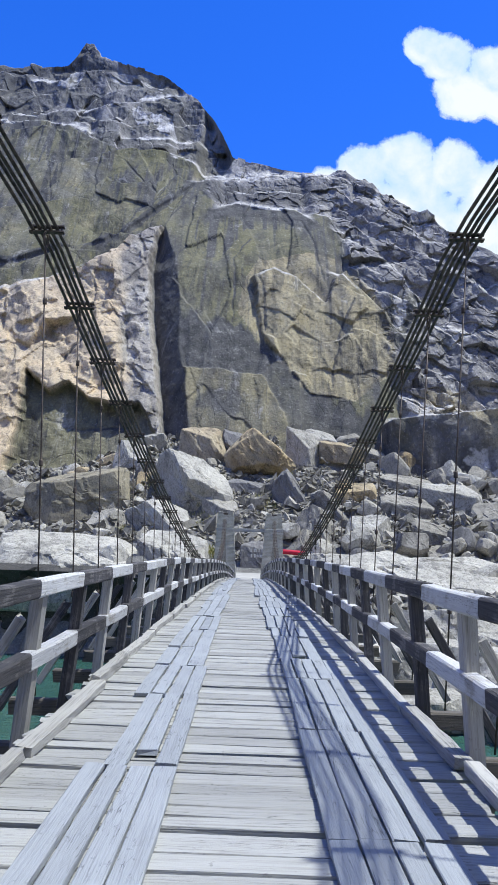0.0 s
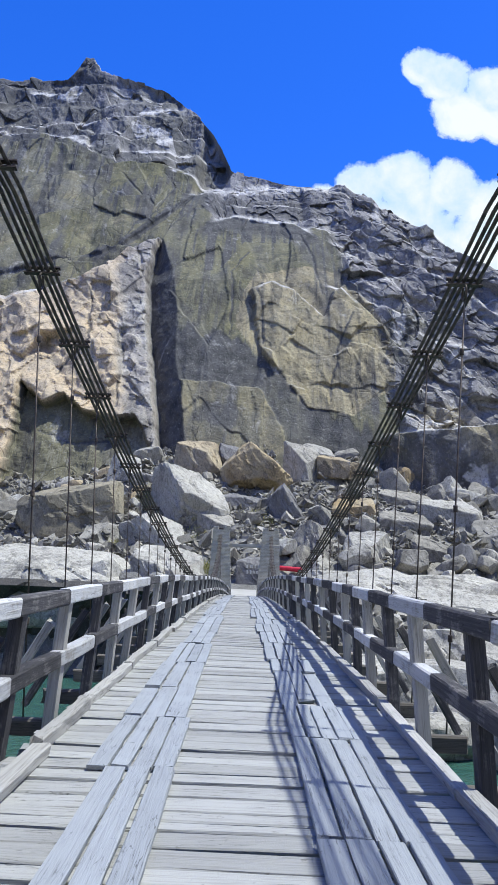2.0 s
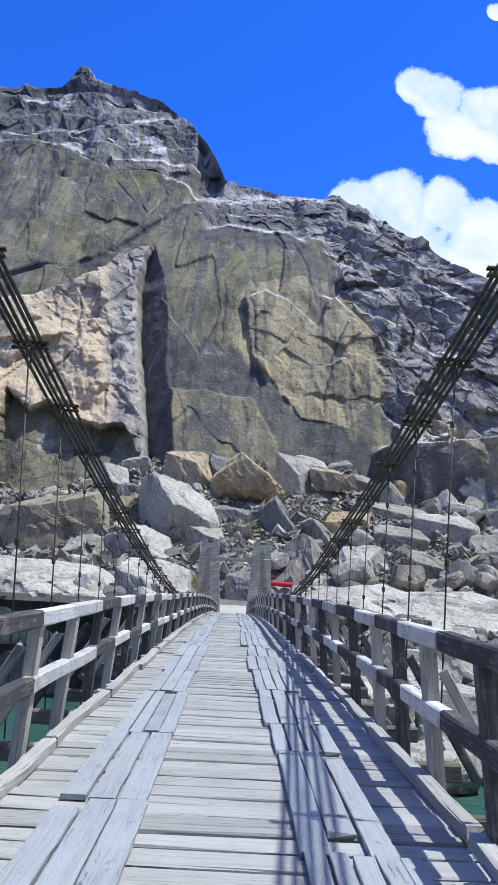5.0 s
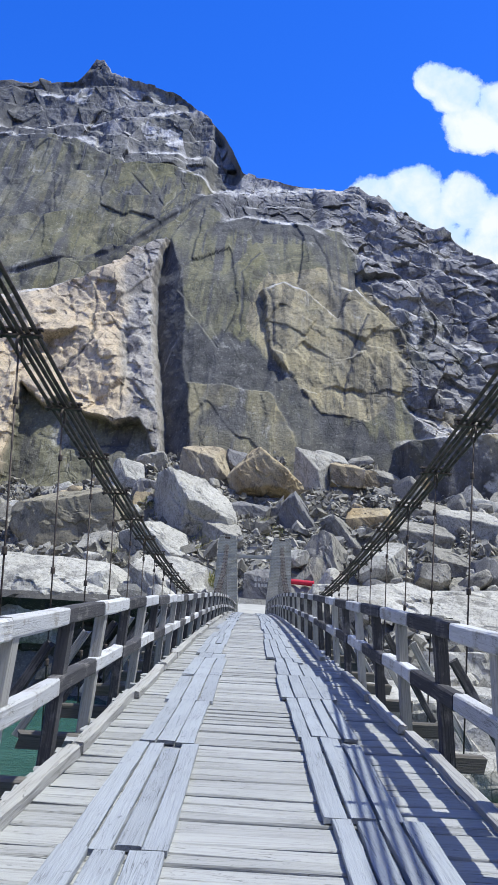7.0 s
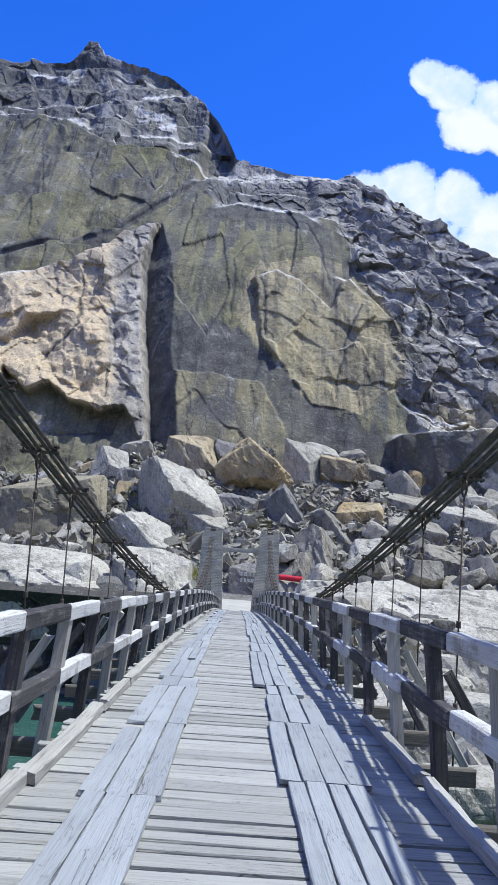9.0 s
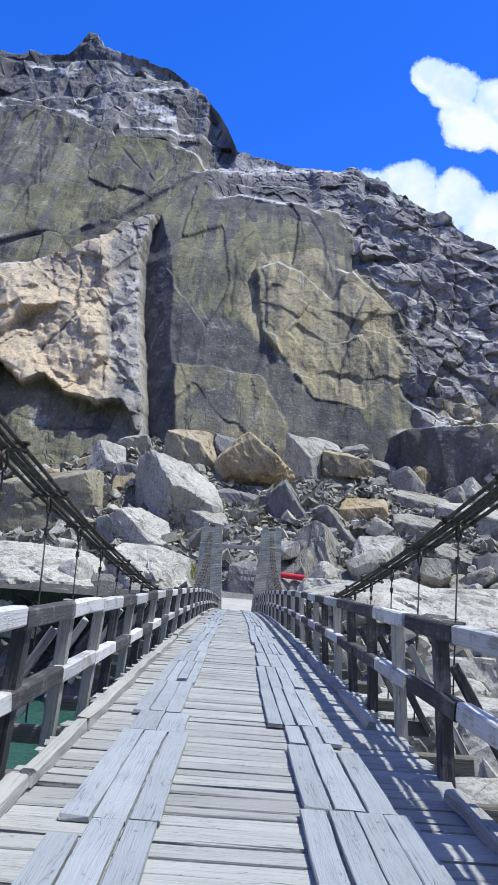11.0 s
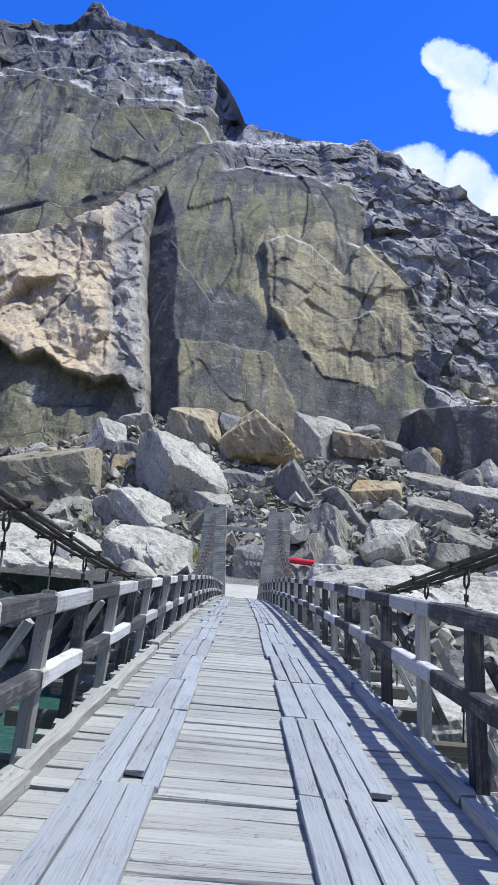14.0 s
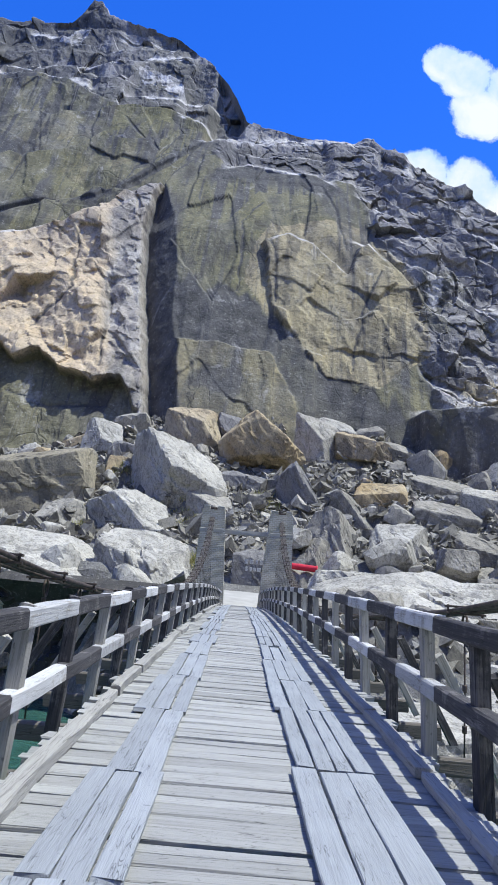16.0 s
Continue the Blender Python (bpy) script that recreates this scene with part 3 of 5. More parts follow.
    h = h * (1 - w ** 300)
    y = base - h
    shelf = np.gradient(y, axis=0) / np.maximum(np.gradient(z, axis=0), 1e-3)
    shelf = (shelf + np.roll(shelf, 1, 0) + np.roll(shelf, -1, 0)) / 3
    # broken ground behind the skyline
    back = np.array([1.5, 5, 14, 40, 120, 300])[:, None]
    bx = np.broadcast_to(xs[None], (6, len(xs)))
    by = y[-1][None] + back
    bz = top[None] + 0.8 * fbm(bx / 4, by / 4, 81) - back * 0.12 - np.array([0, 0.3, 1, 4, 14, 60])[:, None]
    pts = np.concatenate([np.stack([x, y, z], -1), np.stack([bx, by, bz], -1)])
    # colour masks: mineral stains, plus shade and sunlight put into the colour
    patch = fbm(x / 16, z / 16, 91, 4) * 2
    small = fbm(x / 4, z / 5, 95, 4) * 2
    run = fbm(x / 1.1, z / 34, 281, 3) * 2
    green = (0.95 * massif * (1 - high) + 0.92 * slab * (1 - crest)) * np.clip(1.05 + patch + 0.5 * small, 0, 1) * (1 - right)
    green = np.maximum(green, 0.7 * high * np.clip(0.25 + 1.6 * patch, 0, 1))
    # the cave wall is dim olive, its shade put into the colour
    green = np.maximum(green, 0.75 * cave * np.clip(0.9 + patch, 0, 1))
    green = np.maximum(green, 0.55 * right * step(small + patch, 0.15, 0.5) * step(64 - z, -14, 8))
    ochre = np.clip(0.9 * yellow * np.clip(0.75 + patch + 0.6 * small, 0.2, 1) + 0.8 * foot * np.clip(0.6 + 1.2 * patch + 0.6 * small, 0, 1) + 0.7 * over * step(x + 1.3 * z, 64, 70) + 0.6 * step(4 - np.abs(z - 30.5), 0, 1) * step(x, 28, 31) * (1 - step(x, 38, 42)), 0, 0.95)
    ochre = np.maximum(ochre, 0.35 * massif * (1 - high) * step(small, 0.2, 0.5))
    tan = np.clip(0.97 * but * (1 - cave) * np.clip(0.9 + patch + 0.5 * small, 0.35, 1), 0, 1)
    tan = tan * (1 - 0.75 * strip)
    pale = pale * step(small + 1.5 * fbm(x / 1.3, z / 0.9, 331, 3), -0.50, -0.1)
    # upward-facing rock is toned pale, sunlight put into the colour
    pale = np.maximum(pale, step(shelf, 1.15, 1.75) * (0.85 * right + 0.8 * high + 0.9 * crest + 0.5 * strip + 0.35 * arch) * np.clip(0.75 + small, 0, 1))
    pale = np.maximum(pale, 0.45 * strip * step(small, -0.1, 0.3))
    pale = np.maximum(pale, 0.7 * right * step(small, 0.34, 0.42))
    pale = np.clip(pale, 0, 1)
    # stained band and foot; the flank's shade is painted over its varnish
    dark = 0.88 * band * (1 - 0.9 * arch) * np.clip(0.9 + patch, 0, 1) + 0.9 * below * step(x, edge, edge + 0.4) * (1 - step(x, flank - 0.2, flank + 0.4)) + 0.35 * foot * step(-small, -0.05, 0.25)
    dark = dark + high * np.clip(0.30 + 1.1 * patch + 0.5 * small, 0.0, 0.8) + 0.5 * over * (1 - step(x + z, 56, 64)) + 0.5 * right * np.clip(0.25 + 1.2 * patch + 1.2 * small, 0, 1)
    streaked = inside(x, z, [(-78, 128), (-62, 128), (-56, 122), (-52, 96), (-64, 74), (-74, 70)]) + inside(x, z, [(-13, 86), (-9, 87), (9, 84), (13, 80), (8, 77), (-3, 77), (-8, 66), (-12, 66), (-15, 74)]) + 0.7 * inside(x, z, [(-40, 100), (-30, 108), (-16, 106), (-20, 90), (-32, 82)])
    dark = dark + 0.25 * massif * step(-48 - x + 6 * patch, -8, 8) + 0.9 * streaked * step(run, -0.10, 0.06) * (1 - arch) + 0.6 * plain * step(run, 0.24, 0.36) * step(patch, -0.2, 0.2)
    # darker strip below the slab's upper ledge, ragged at its lower end
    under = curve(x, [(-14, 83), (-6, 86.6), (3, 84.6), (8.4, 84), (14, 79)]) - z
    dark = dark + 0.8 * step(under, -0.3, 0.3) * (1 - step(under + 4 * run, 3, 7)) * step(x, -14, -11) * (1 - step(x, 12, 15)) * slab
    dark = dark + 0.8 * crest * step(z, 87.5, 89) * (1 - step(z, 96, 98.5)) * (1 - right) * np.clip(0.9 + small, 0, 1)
    # shadow below the crack's overhanging lip, painted as a dark band
    dark = dark + 0.9 * step(1.25 - beside(xw, zw, crack), 0, 0.5) * massif * np.clip(0.9 + small, 0, 1)
    # clefts are shallow, their shade painted dark; panels differ in tone
    dark = dark + 0.85 * seam + plain * (0.2 * step(fp, 0.1, 0.16) * np.clip(0.7 + small, 0, 1) + 0.10 * step(fq, 0.25, 0.3) + 0.4 * step(0.03 - ep, 0, 0.02) * step(small, -0.2, 0.1))
    green = green * (1 - 0.1 * plain * step(-fp, 0.25, 0.3))
    dark = dark + (0.55 * plain + 0.15 * massif * plain) * np.clip(2.4 * (fbm(x / 3.5, z / 9, 351, 5) * 2 + 0.04), 0, 1)
    dark = dark * (1 - 0.85 * pale)
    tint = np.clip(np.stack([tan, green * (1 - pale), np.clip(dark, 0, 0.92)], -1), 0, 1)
    stain_lit = np.clip(np.stack([ochre * (1 - 0.7 * pale), right, pale], -1), 0, 1)
    tint = np.concatenate([tint, np.repeat(tint[-1:], 6, 0)])
    stain_lit = np.concatenate([stain_lit, np.repeat(stain_lit[-1:], 6, 0)])
    return grid_mesh("cliff", pts, M_CLIFF, {"tint": tint, "stain_lit": stain_lit})


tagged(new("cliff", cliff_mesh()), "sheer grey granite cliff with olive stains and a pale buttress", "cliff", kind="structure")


# ---- ground, river, road ----
WATER = -9.0


def ground_z(x, y):
    """The valley floor: near bank, river trench, far bank, the ledge that carries the road, then the rubble slope."""
    x, y = np.asarray(x, float), np.asarray(y, float)
    start = np.interp(x, [-60, -15, 0, 15, 60], [93, 91, 62, 44, 36])
    width = np.interp(x, [-60, -15, 0, 15, 60], [5, 5, 18, 44, 52])
    z = -14 + (13.6) * step(y, start - 4, start + width)
    z = z + 0.5 * step(y, 84, 96)
    slope = np.interp(y, [93, 97, 125, 142, 300, 900], [0, 1.2, 17, 26, 60, 90]) * np.interp(x, [-60, -32, -14, 30, 70], [0.68, 0.74, 1.0, 0.95, 0.6])
    near = -0.4 * step(-y, -2, 4) + 0.0
    z = z + slope
    z = np.where(y < 6, np.maximum(z, -14 + (13.6) * step(-y, -3.5, 0.5)), z)
    road = step(5 - np.abs(x), 0, 2) * step(y, 70, 76) * step(101 - y, 0, 3)
    rough = 2.2 * fbm(x / 9, y / 9, 5) + 1.3 * facets(x, y, 5.0, 7)[0] * step(y, 42, 60) + 0.5 * facets(x, y, 2.2, 17)[0] * step(y, 42, 60)
    rough = rough * (1 - road) * np.where(y < 4, 0.15, 1.0) * step(400 - np.hypot(x, y), 0, 150)
    return z + rough - 0.3 * road - 0.9 * road * (1 - step(y, 81.5, 82.8))


def uneven(parts):
    out = []
    for a, b, d in parts:
        out += list(np.arange(a, b, d))
    return np.array(out)


gx = uneven([(-2500, -300, 220), (-300, -70, 10), (-70, 70, 0.9), (70, 300, 10), (300, 2700, 220)])
gy = uneven([(-2500, -200, 230), (-200, 30, 6), (30, 145, 0.8), (145, 400, 10), (400, 2700, 230)])
GX, GY = np.meshgrid(gx, gy)
tagged(new("ground", grid_mesh("ground", np.stack([GX, GY, ground_z(GX, GY)], -1), M_EARTH)), "grey rubble banks and slope of broken granite", "ground", kind="structure")

hx, hs = np.meshgrid(np.linspace(-420, 420, 70), np.linspace(0, 1, 40))


def hillside(turn, away):
    """A side of the valley, facing the bridge from the given distance."""
    hill = np.stack([hx, -away - 210 * hs + 14 * fbm(hx / 40, hs * 6, 6), -4 + 185 * hs ** 1.15 + 16 * fbm(hx / 30, hs * 8, 8) * np.minimum(hs * 5, 1)], -1)
    ob = new("valley_side", grid_mesh("valley_side", hill[::-1], M_SLOPE))
    ob.matrix_basis = pose(0, 0, 0, 0, 0, turn)
    tagged(ob, "sunlit rocky valley side around the bridge", "hillside", kind="structure")


hillside(0, 38)
hillside(90, 150)
hillside(-90, 150)

wx, wy = np.meshgrid(np.linspace(-900, 900, 61), np.linspace(-4, 100, 53))
tagged(new("river", grid_mesh("river", np.stack([wx, wy, WATER + 0.12 * fbm(wx / 3, wy / 3, 4)], -1), M_WATER, None, True)), "turquoise glacial river running under the bridge", "river", kind="structure")


# ---- bridge ----
SPAN0, SPAN1, MID = -0.6, 83.0, 41.0


def deck_z(y):
    return 0.55 - 4.6e-4 * (y - MID) ** 2


def on_deck(x, y, lift=0.0, turn=0.0, roll=0.0):
    """A pose on the deck, leaning with its camber. turn: degrees from lying across."""
    lean = math.degrees(math.atan(-9.2e-4 * (y - MID)))
    return Matrix.Translation((x, y, deck_z(y) + lift)) @ pose(0, 0, 0, lean, 0, 0) @ pose(0, 0, 0, 0, roll, turn)


HALF = 1.40
CENTRE = -0.02
BAY = 1.667


# the undercut rock wall above the river, its deep shade put into its colour
def bank_wall():
    xs = np.arange(-75, -4.4, 0.45)
    zs = np.linspace(-11, 0.9, 34)
    x, z = np.meshgrid(xs, zs)
    line = np.interp(x, [-75, -20, -9, -4.4], [91, 89.5, 87.5, 84.5])
    bulge = np.interp(z, [-11, -6, -2, 0.2, 0.9], [3.0, 2.6, 1.2, -1.6, 0.6])
    y = line + bulge - 1.3 * facets(x, z * 1.2, 5.5, 151)[0] - 0.5 * facets(x, z, 1.9, 161)[0] - 0.4 * fbm(x, z, 171)
    back = np.stack([xs, y[-1] + 3.5, np.full(len(xs), 0.5)], -1)[None]
    return grid_mesh("bank_wall", np.concatenate([np.stack([x, y, z], -1), back]), M_BANK_SHADE)


tagged(new("bank_wall", bank_wall()), "undercut rock wall above the river, its shade in the dark colour", "rock wall", kind="structure")
deck = tagged(empty("bridge_deck"), "bleached timber plank deck with two board wheel tracks", "bridge deck", kind="structure")


def lengthwise(x, y, lift, turn=0.0):
    return on_deck(x, y, lift, 90 + turn)


# floor beams that stick out under the planks and carry the hangers
beam_mesh = [timber("floor_beam", 4.3, 0.12, 0.15, 500 + k, M_BEAM, 4, 0.02) for k in range(3)]
for k in range(int((SPAN1 - 0.8) / BAY)):
    y = 0.36 + k * BAY
    child("floor_beam", beam_mesh[k % 3], deck, on_deck(CENTRE, y, -0.22))
# stringers
for x in (-1.1, -0.4, 0.4, 1.1):
    for k in range(9):
        y = 4.2 + k * 9.2
        child("stringer", timber("stringer", 9.3, 0.14, 0.055, 520 + k, M_BEAM, 4), deck, on_deck(CENTRE + x, y, -0.065 - 0.0, 90))

# kerb timbers
kerb = random.Random(7)
for side in (-1, 1):
    y = 0.2
    while y < SPAN1 - 1:
        n = min(kerb.uniform(1.5, 3.2), SPAN1 - 0.2 - y)
        if kerb.random() > (0.08 if side < 0 else 0.04):
            me = timber("kerb_timber", n - 0.05, kerb.uniform(0.09, 0.13), kerb.uniform(0.07, 0.11) * (1 if side < 0 else 0.75), int(y * 10), M_KERB, 7, 0.022)
            ob = new("kerb_timber", me)
            ob.matrix_basis = on_deck((float(np.interp(y, [14, 25], [-1.35, -1.30])) if side < 0 else float(np.interp(y, [14, 25], [1.46, 1.225]))) + kerb.uniform(-0.03, 0.02), y + n / 2, 0.066, 90 + kerb.uniform(-0.9, 0.9))
            tagged(ob, "rough grey kerb timber lying along the deck's edge", "kerb", "kerb timbers")
        y += n


# ---- railings ----
def railing(side, known, after, shift):
    """One side's railing, leaning a little inwards: posts bare or painted black, a top and a middle rail in bands of black and white, outward braces.
    known: the posts that stand unevenly, with their colour; the rest follow at an even distance. shift: how far the bands reach beyond their posts."""
    top = tagged(empty("railing", pose(CENTRE + side * 1.585, 0, 0)), "timber railing painted in worn black and white bands", "railing")
    r = random.Random(10 + side)
    posts = {c: [timber("post", 1.22, 0.14, 0.10, 600 + k + 10 * c, (M_POST, M_BLACK)[c], 4, 0.012) for k in range(4)] for c in (0, 1)}
    braces = {c: [timber("brace", 1.16, 0.09, 0.07, 680 + k + 10 * c, (M_POST, M_BLACK)[c], 4, 0.012) for k in range(2)] for c in (0, 1)}
    stand = list(known)
    while stand[-1][0] + after < SPAN1 - 0.6:
        stand.append((stand[-1][0] + after, 1 - stand[-1][1]))
    inner = -side
    lean = -side * 4.0
    for k, (y, c) in enumerate(stand):
        z = deck_z(y)
        drop = float(np.interp(y, [17, 26], [0, 0.09])) if side < 0 else 0.0
        sway = float(np.interp(y, [16, 25], [0, -0.10])) if side > 0 else 0.0
        fall = math.degrees(math.atan(-9.2e-4 * (y - MID)))
        child("post", posts[c][k % 4], top, Matrix.Translation((sway, y + r.uniform(-0.02, 0.02), z - 0.07)) @ pose(0, 0, 0, r.uniform(-1.2, 1.2), lean + r.uniform(-0.8, 0.8), 0) @ pose(0, 0, 0.58 - 0.6 * drop, 0, -90, 0) @ pose(0, 0, -0.05))
        before = stand[k - 1][0] if k else y - after
        behind = stand[k + 1][0] if k + 1 < len(stand) else y + after
        lo, hi = (y + before) / 2 + shift * after, min((y + behind) / 2 + shift * after, SPAN1 - 0.3)
        mid, run = (lo + hi) / 2, hi - lo
        for h, name in ((1.075 if side < 0 else 1.115, "top_rail"), (0.555 if side < 0 else 0.60, "middle_rail")):
            x = sway + inner * (-0.02 + 0.07 * h + r.uniform(-0.006, 0.006))
            m = Matrix.Translation((x, mid, deck_z(mid) + h - drop + r.uniform(-0.004, 0.004))) @ pose(0, 0, 0, fall + r.uniform(-0.15, 0.15), 0, 0) @ pose(0, 0, 0, 0, 0, 90) @ pose(0, 0, 0, 90 if inner > 0 else -90, 0, 0)
            child(name, timber("rail", run - 0.006, 0.13, 0.10, 640 + 3 * k + int(h), (M_WHITE, M_BLACK)[c], 5, 0.010), top, m, ("flaking white band", "worn black band")[c])
        a = math.degrees(math.atan2(0.85, 0.5))
        child("brace", braces[c][k % 2], top, Matrix.Translation((sway + side * 0.32, y + 0.09, z + 0.33)) @ pose(0, 0, 0, 0, side * a, 0))
    return top


W, B = 0, 1
railing(-1, [(0.75, W), (2.3, B), (3.85, W), (5.4, B), (6.92, W), (8.40, B), (9.90, W), (11.42, B), (12.80, W), (14.17, W), (15.7, B), (17.1, W), (18.7, B), (20.0, W), (21.5, B), (23.0, W), (24.45, W), (25.7, B), (27.0, W), (28.4, B), (30.0, W), (31.5, B), (33.1, W)], 1.53, 0.35)
railing(1, [(0.15, B), (1.6, W), (3.15, W), (4.7, B), (6.26, W), (7.85, B), (9.55, W), (10.85, B), (12.26, W), (13.4, B), (14.51, W), (16.07, B), (17.7, W), (19.2, B), (20.7, W), (22.2, B), (23.7, W), (25.2, B), (26.68, B), (28.21, W), (29.96, B), (31.43, W), (33.0, B), (34.7, W)], 1.58, 0.12)

# ---- suspension cables and hangers ----
LOW = 46.0


def cable_z(y):
    return 1.2 + (0.00286 if y < LOW else 0.0036) * (y - LOW) ** 2


def cable_x(y):
    return 2.05 + 0.5 * ((y - 42) / 41) ** 2 + 0.55 * min(max((9.5 - y) / 4.5, 0), 1)


def sling():
    """Hook and clamp from which a hanger rod hangs; the rod itself is added to length."""
    ring = [(0, 0.085 * math.sin(q), -0.085 - 0.085 * math.cos(q)) for q in np.linspace(-2.7, 2.7, 14)]
    return tube("hook", ring, 0.013, M_ROPE, 6)


def collar_mesh():
    return tube("collar", [(0, 0, -0.035), (0, 0, -0.02), (0, 0, 0.02), (0, 0, 0.035)], 0.024, M_ROPE, 6)


HOOK, COLLAR = sling(), collar_mesh()
CLAMP = timber("clamp", 0.40, 0.055, 0.02, 701, M_ROPE, 2, 0.0)
BOLT = tube("bolt", [(0, 0, -0.06), (0, 0, 0.05)], 0.012, M_ROPE, 6)
for side in (-1, 1):
    cable = tagged(empty("suspension_cable"), "bundle of dark rusty steel ropes clamped together", "cable")
    ys = np.arange(-1.4, 84.01, 0.8)
    for s in range(5):
        off = (s - 2) * 0.068
        child("rope", tube("rope", [(CENTRE + side * (cable_x(y) + off), y, cable_z(y) + 0.014 * math.sin(y * 0.9 + s * 2)) for y in ys], 0.021, M_ROPE, 7), cable)
    first = 6.1 if side < 0 else 6.0
    for k in range(-3, 46):
        y = first + k * BAY
        x, z = CENTRE + side * cable_x(y), cable_z(y)
        slope = math.degrees(math.atan((cable_z(y + 0.1) - cable_z(y - 0.1)) / 0.2))
        for lift in (0.022, -0.042):
            child("clamp", CLAMP, cable, Matrix.Translation((x, y, z + lift)) @ pose(0, 0, 0, slope, 0, 0))
        foot = Vector((CENTRE + side * 2.12, y, deck_z(y) - 0.2))
        head = Vector((x, y, z - 0.04))
        if (head - foot).length < 0.5:
            continue
        h = empty("hanger", Matrix.Translation(head))
        tagged(h, "thin dark steel hanger rod hooked on the cable", "hanger", "hanger rods")
        child("hook", HOOK, h)
        d = foot - head
        child("rod", tube("rod", [(0, 0, 0.0 - 0.165), (d.x * 0.5, 0.0, d.z * 0.5), tuple(d)], 0.0095, M_ROPE, 5), h)
        for f in (0.16, 0.52, 0.8):
            child("collar", COLLAR, h, Matrix.Translation((d.x * f, 0, d.z * f)))
        for bx in (-0.17, 0.17):
            child("bolt", BOLT, cable, Matrix.Translation((x + bx, y, z)))


# ---- towers ----
def pier_mesh(sign):
    """A battered masonry pier, its inner side leaning less than its outer one."""
    r = random.Random(40 + sign)
    levels = 22
    verts, faces = [], []
    for k in range(levels + 1):
        f = k / levels
        z = -1.6 + f * 8.2
        g = np.clip((z + 0.2) / 6.9, -0.2, 1)
        inner, outer = 1.24 + 0.44 * g, 3.62 - 0.30 * g
        deep = 1.05 - 0.22 * g
        corners = [(inner, -deep), (outer, -deep), (outer, deep), (inner, deep)]
        for i in range(4):
            a, b = corners[i], corners[(i + 1) % 4]
            for s in range(4):
                x, y = a[0] + (b[0] - a[0]) * s / 4, a[1] + (b[1] - a[1]) * s / 4
                verts.append((sign * x + r.uniform(-1, 1) * 0.02, y + r.uniform(-1, 1) * 0.02, z + r.uniform(-1, 1) * 0.015))
    for k in range(levels):
        for i in range(16):
            faces.append((k * 16 + i, k * 16 + (i + 1) % 16, (k + 1) * 16 + (i + 1) % 16, (k + 1) * 16 + i)[:: sign])
    faces.append(tuple(levels * 16 + i for i in range(16))[:: sign])
    return mesh_from("pier", verts, faces, M_STONE)


def box_mesh(name, sx, sy, sz, material, seed=0, chip=0.02):
    bm = bmesh.new()
    bmesh.ops.create_cube(bm, size=1.0)
    bmesh.ops.scale(bm, vec=(sx, sy, sz), verts=bm.verts)
    bmesh.ops.bevel(bm, geom=list(bm.edges), offset=min(sx, sy, sz) * 0.08, segments=1, affect="EDGES")
    r = random.Random(seed)
    for v in bm.verts:
        v.co += Vector((r.uniform(-1, 1), r.uniform(-1, 1), r.uniform(-1, 1))) * chip
    me = bpy.data.meshes.new(name)
    bm.to_mesh(me)
    bm.free()
    me.materials.append(material)
    return me


def tower(y, label):
    t = tagged(empty("bridge_tower", pose(CENTRE, y, 0)), label, "bridge tower")
    for sign in (-1, 1):
        pier = child("pier", pier_mesh(sign), t)
        for k, (bx, by) in enumerate(((-0.55, -0.5), (0.5, -0.5), (-0.5, 0.5), (0.55, 0.5))):
            child("capstone", box_mesh("capstone", 0.5, 0.5, 0.34, M_STONE, 60 + k), pier, Matrix.Translation((sign * (2.52 + bx), by, 6.74)))
        child("saddle", box_mesh("saddle", 0.5, 1.0, 0.24, M_ROPE, 70, 0.01), pier, Matrix.Translation((sign * 2.55, 0, 6.68)), "dark iron cable saddle")
        child("band", box_mesh("band", 1.72, 1.80, 0.26, M_CONCRETE, 71 + sign, 0.01), pier, Matrix.Translation((sign * 2.57, 0, 5.10)), "grey concrete band")
    child("crossbeam", box_mesh("crossbeam", 3.6, 0.4, 0.34, M_CONCRETE, 75), t, Matrix.Translation((0, -0.3, 5.1)), "grey concrete crossbeam")
    return t


tower(83.6, "stone masonry bridge tower with a concrete crossbeam")
tower(-2.2, "stone masonry bridge tower at the bridge's near end")

ry, rx = np.meshgrid(np.linspace(82.6, 100, 40), np.linspace(-4.2, 4.2, 15), indexing="ij")
road_h = -0.22 + 0.9 * step(ry, 84, 97) + 0.05 * fbm(rx, ry, 9)
tagged(new("road", grid_mesh("road", np.stack([rx + CENTRE, ry, road_h], -1), M_ROAD, None, True)), "pale dusty dirt road beyond the bridge", "road", kind="structure")


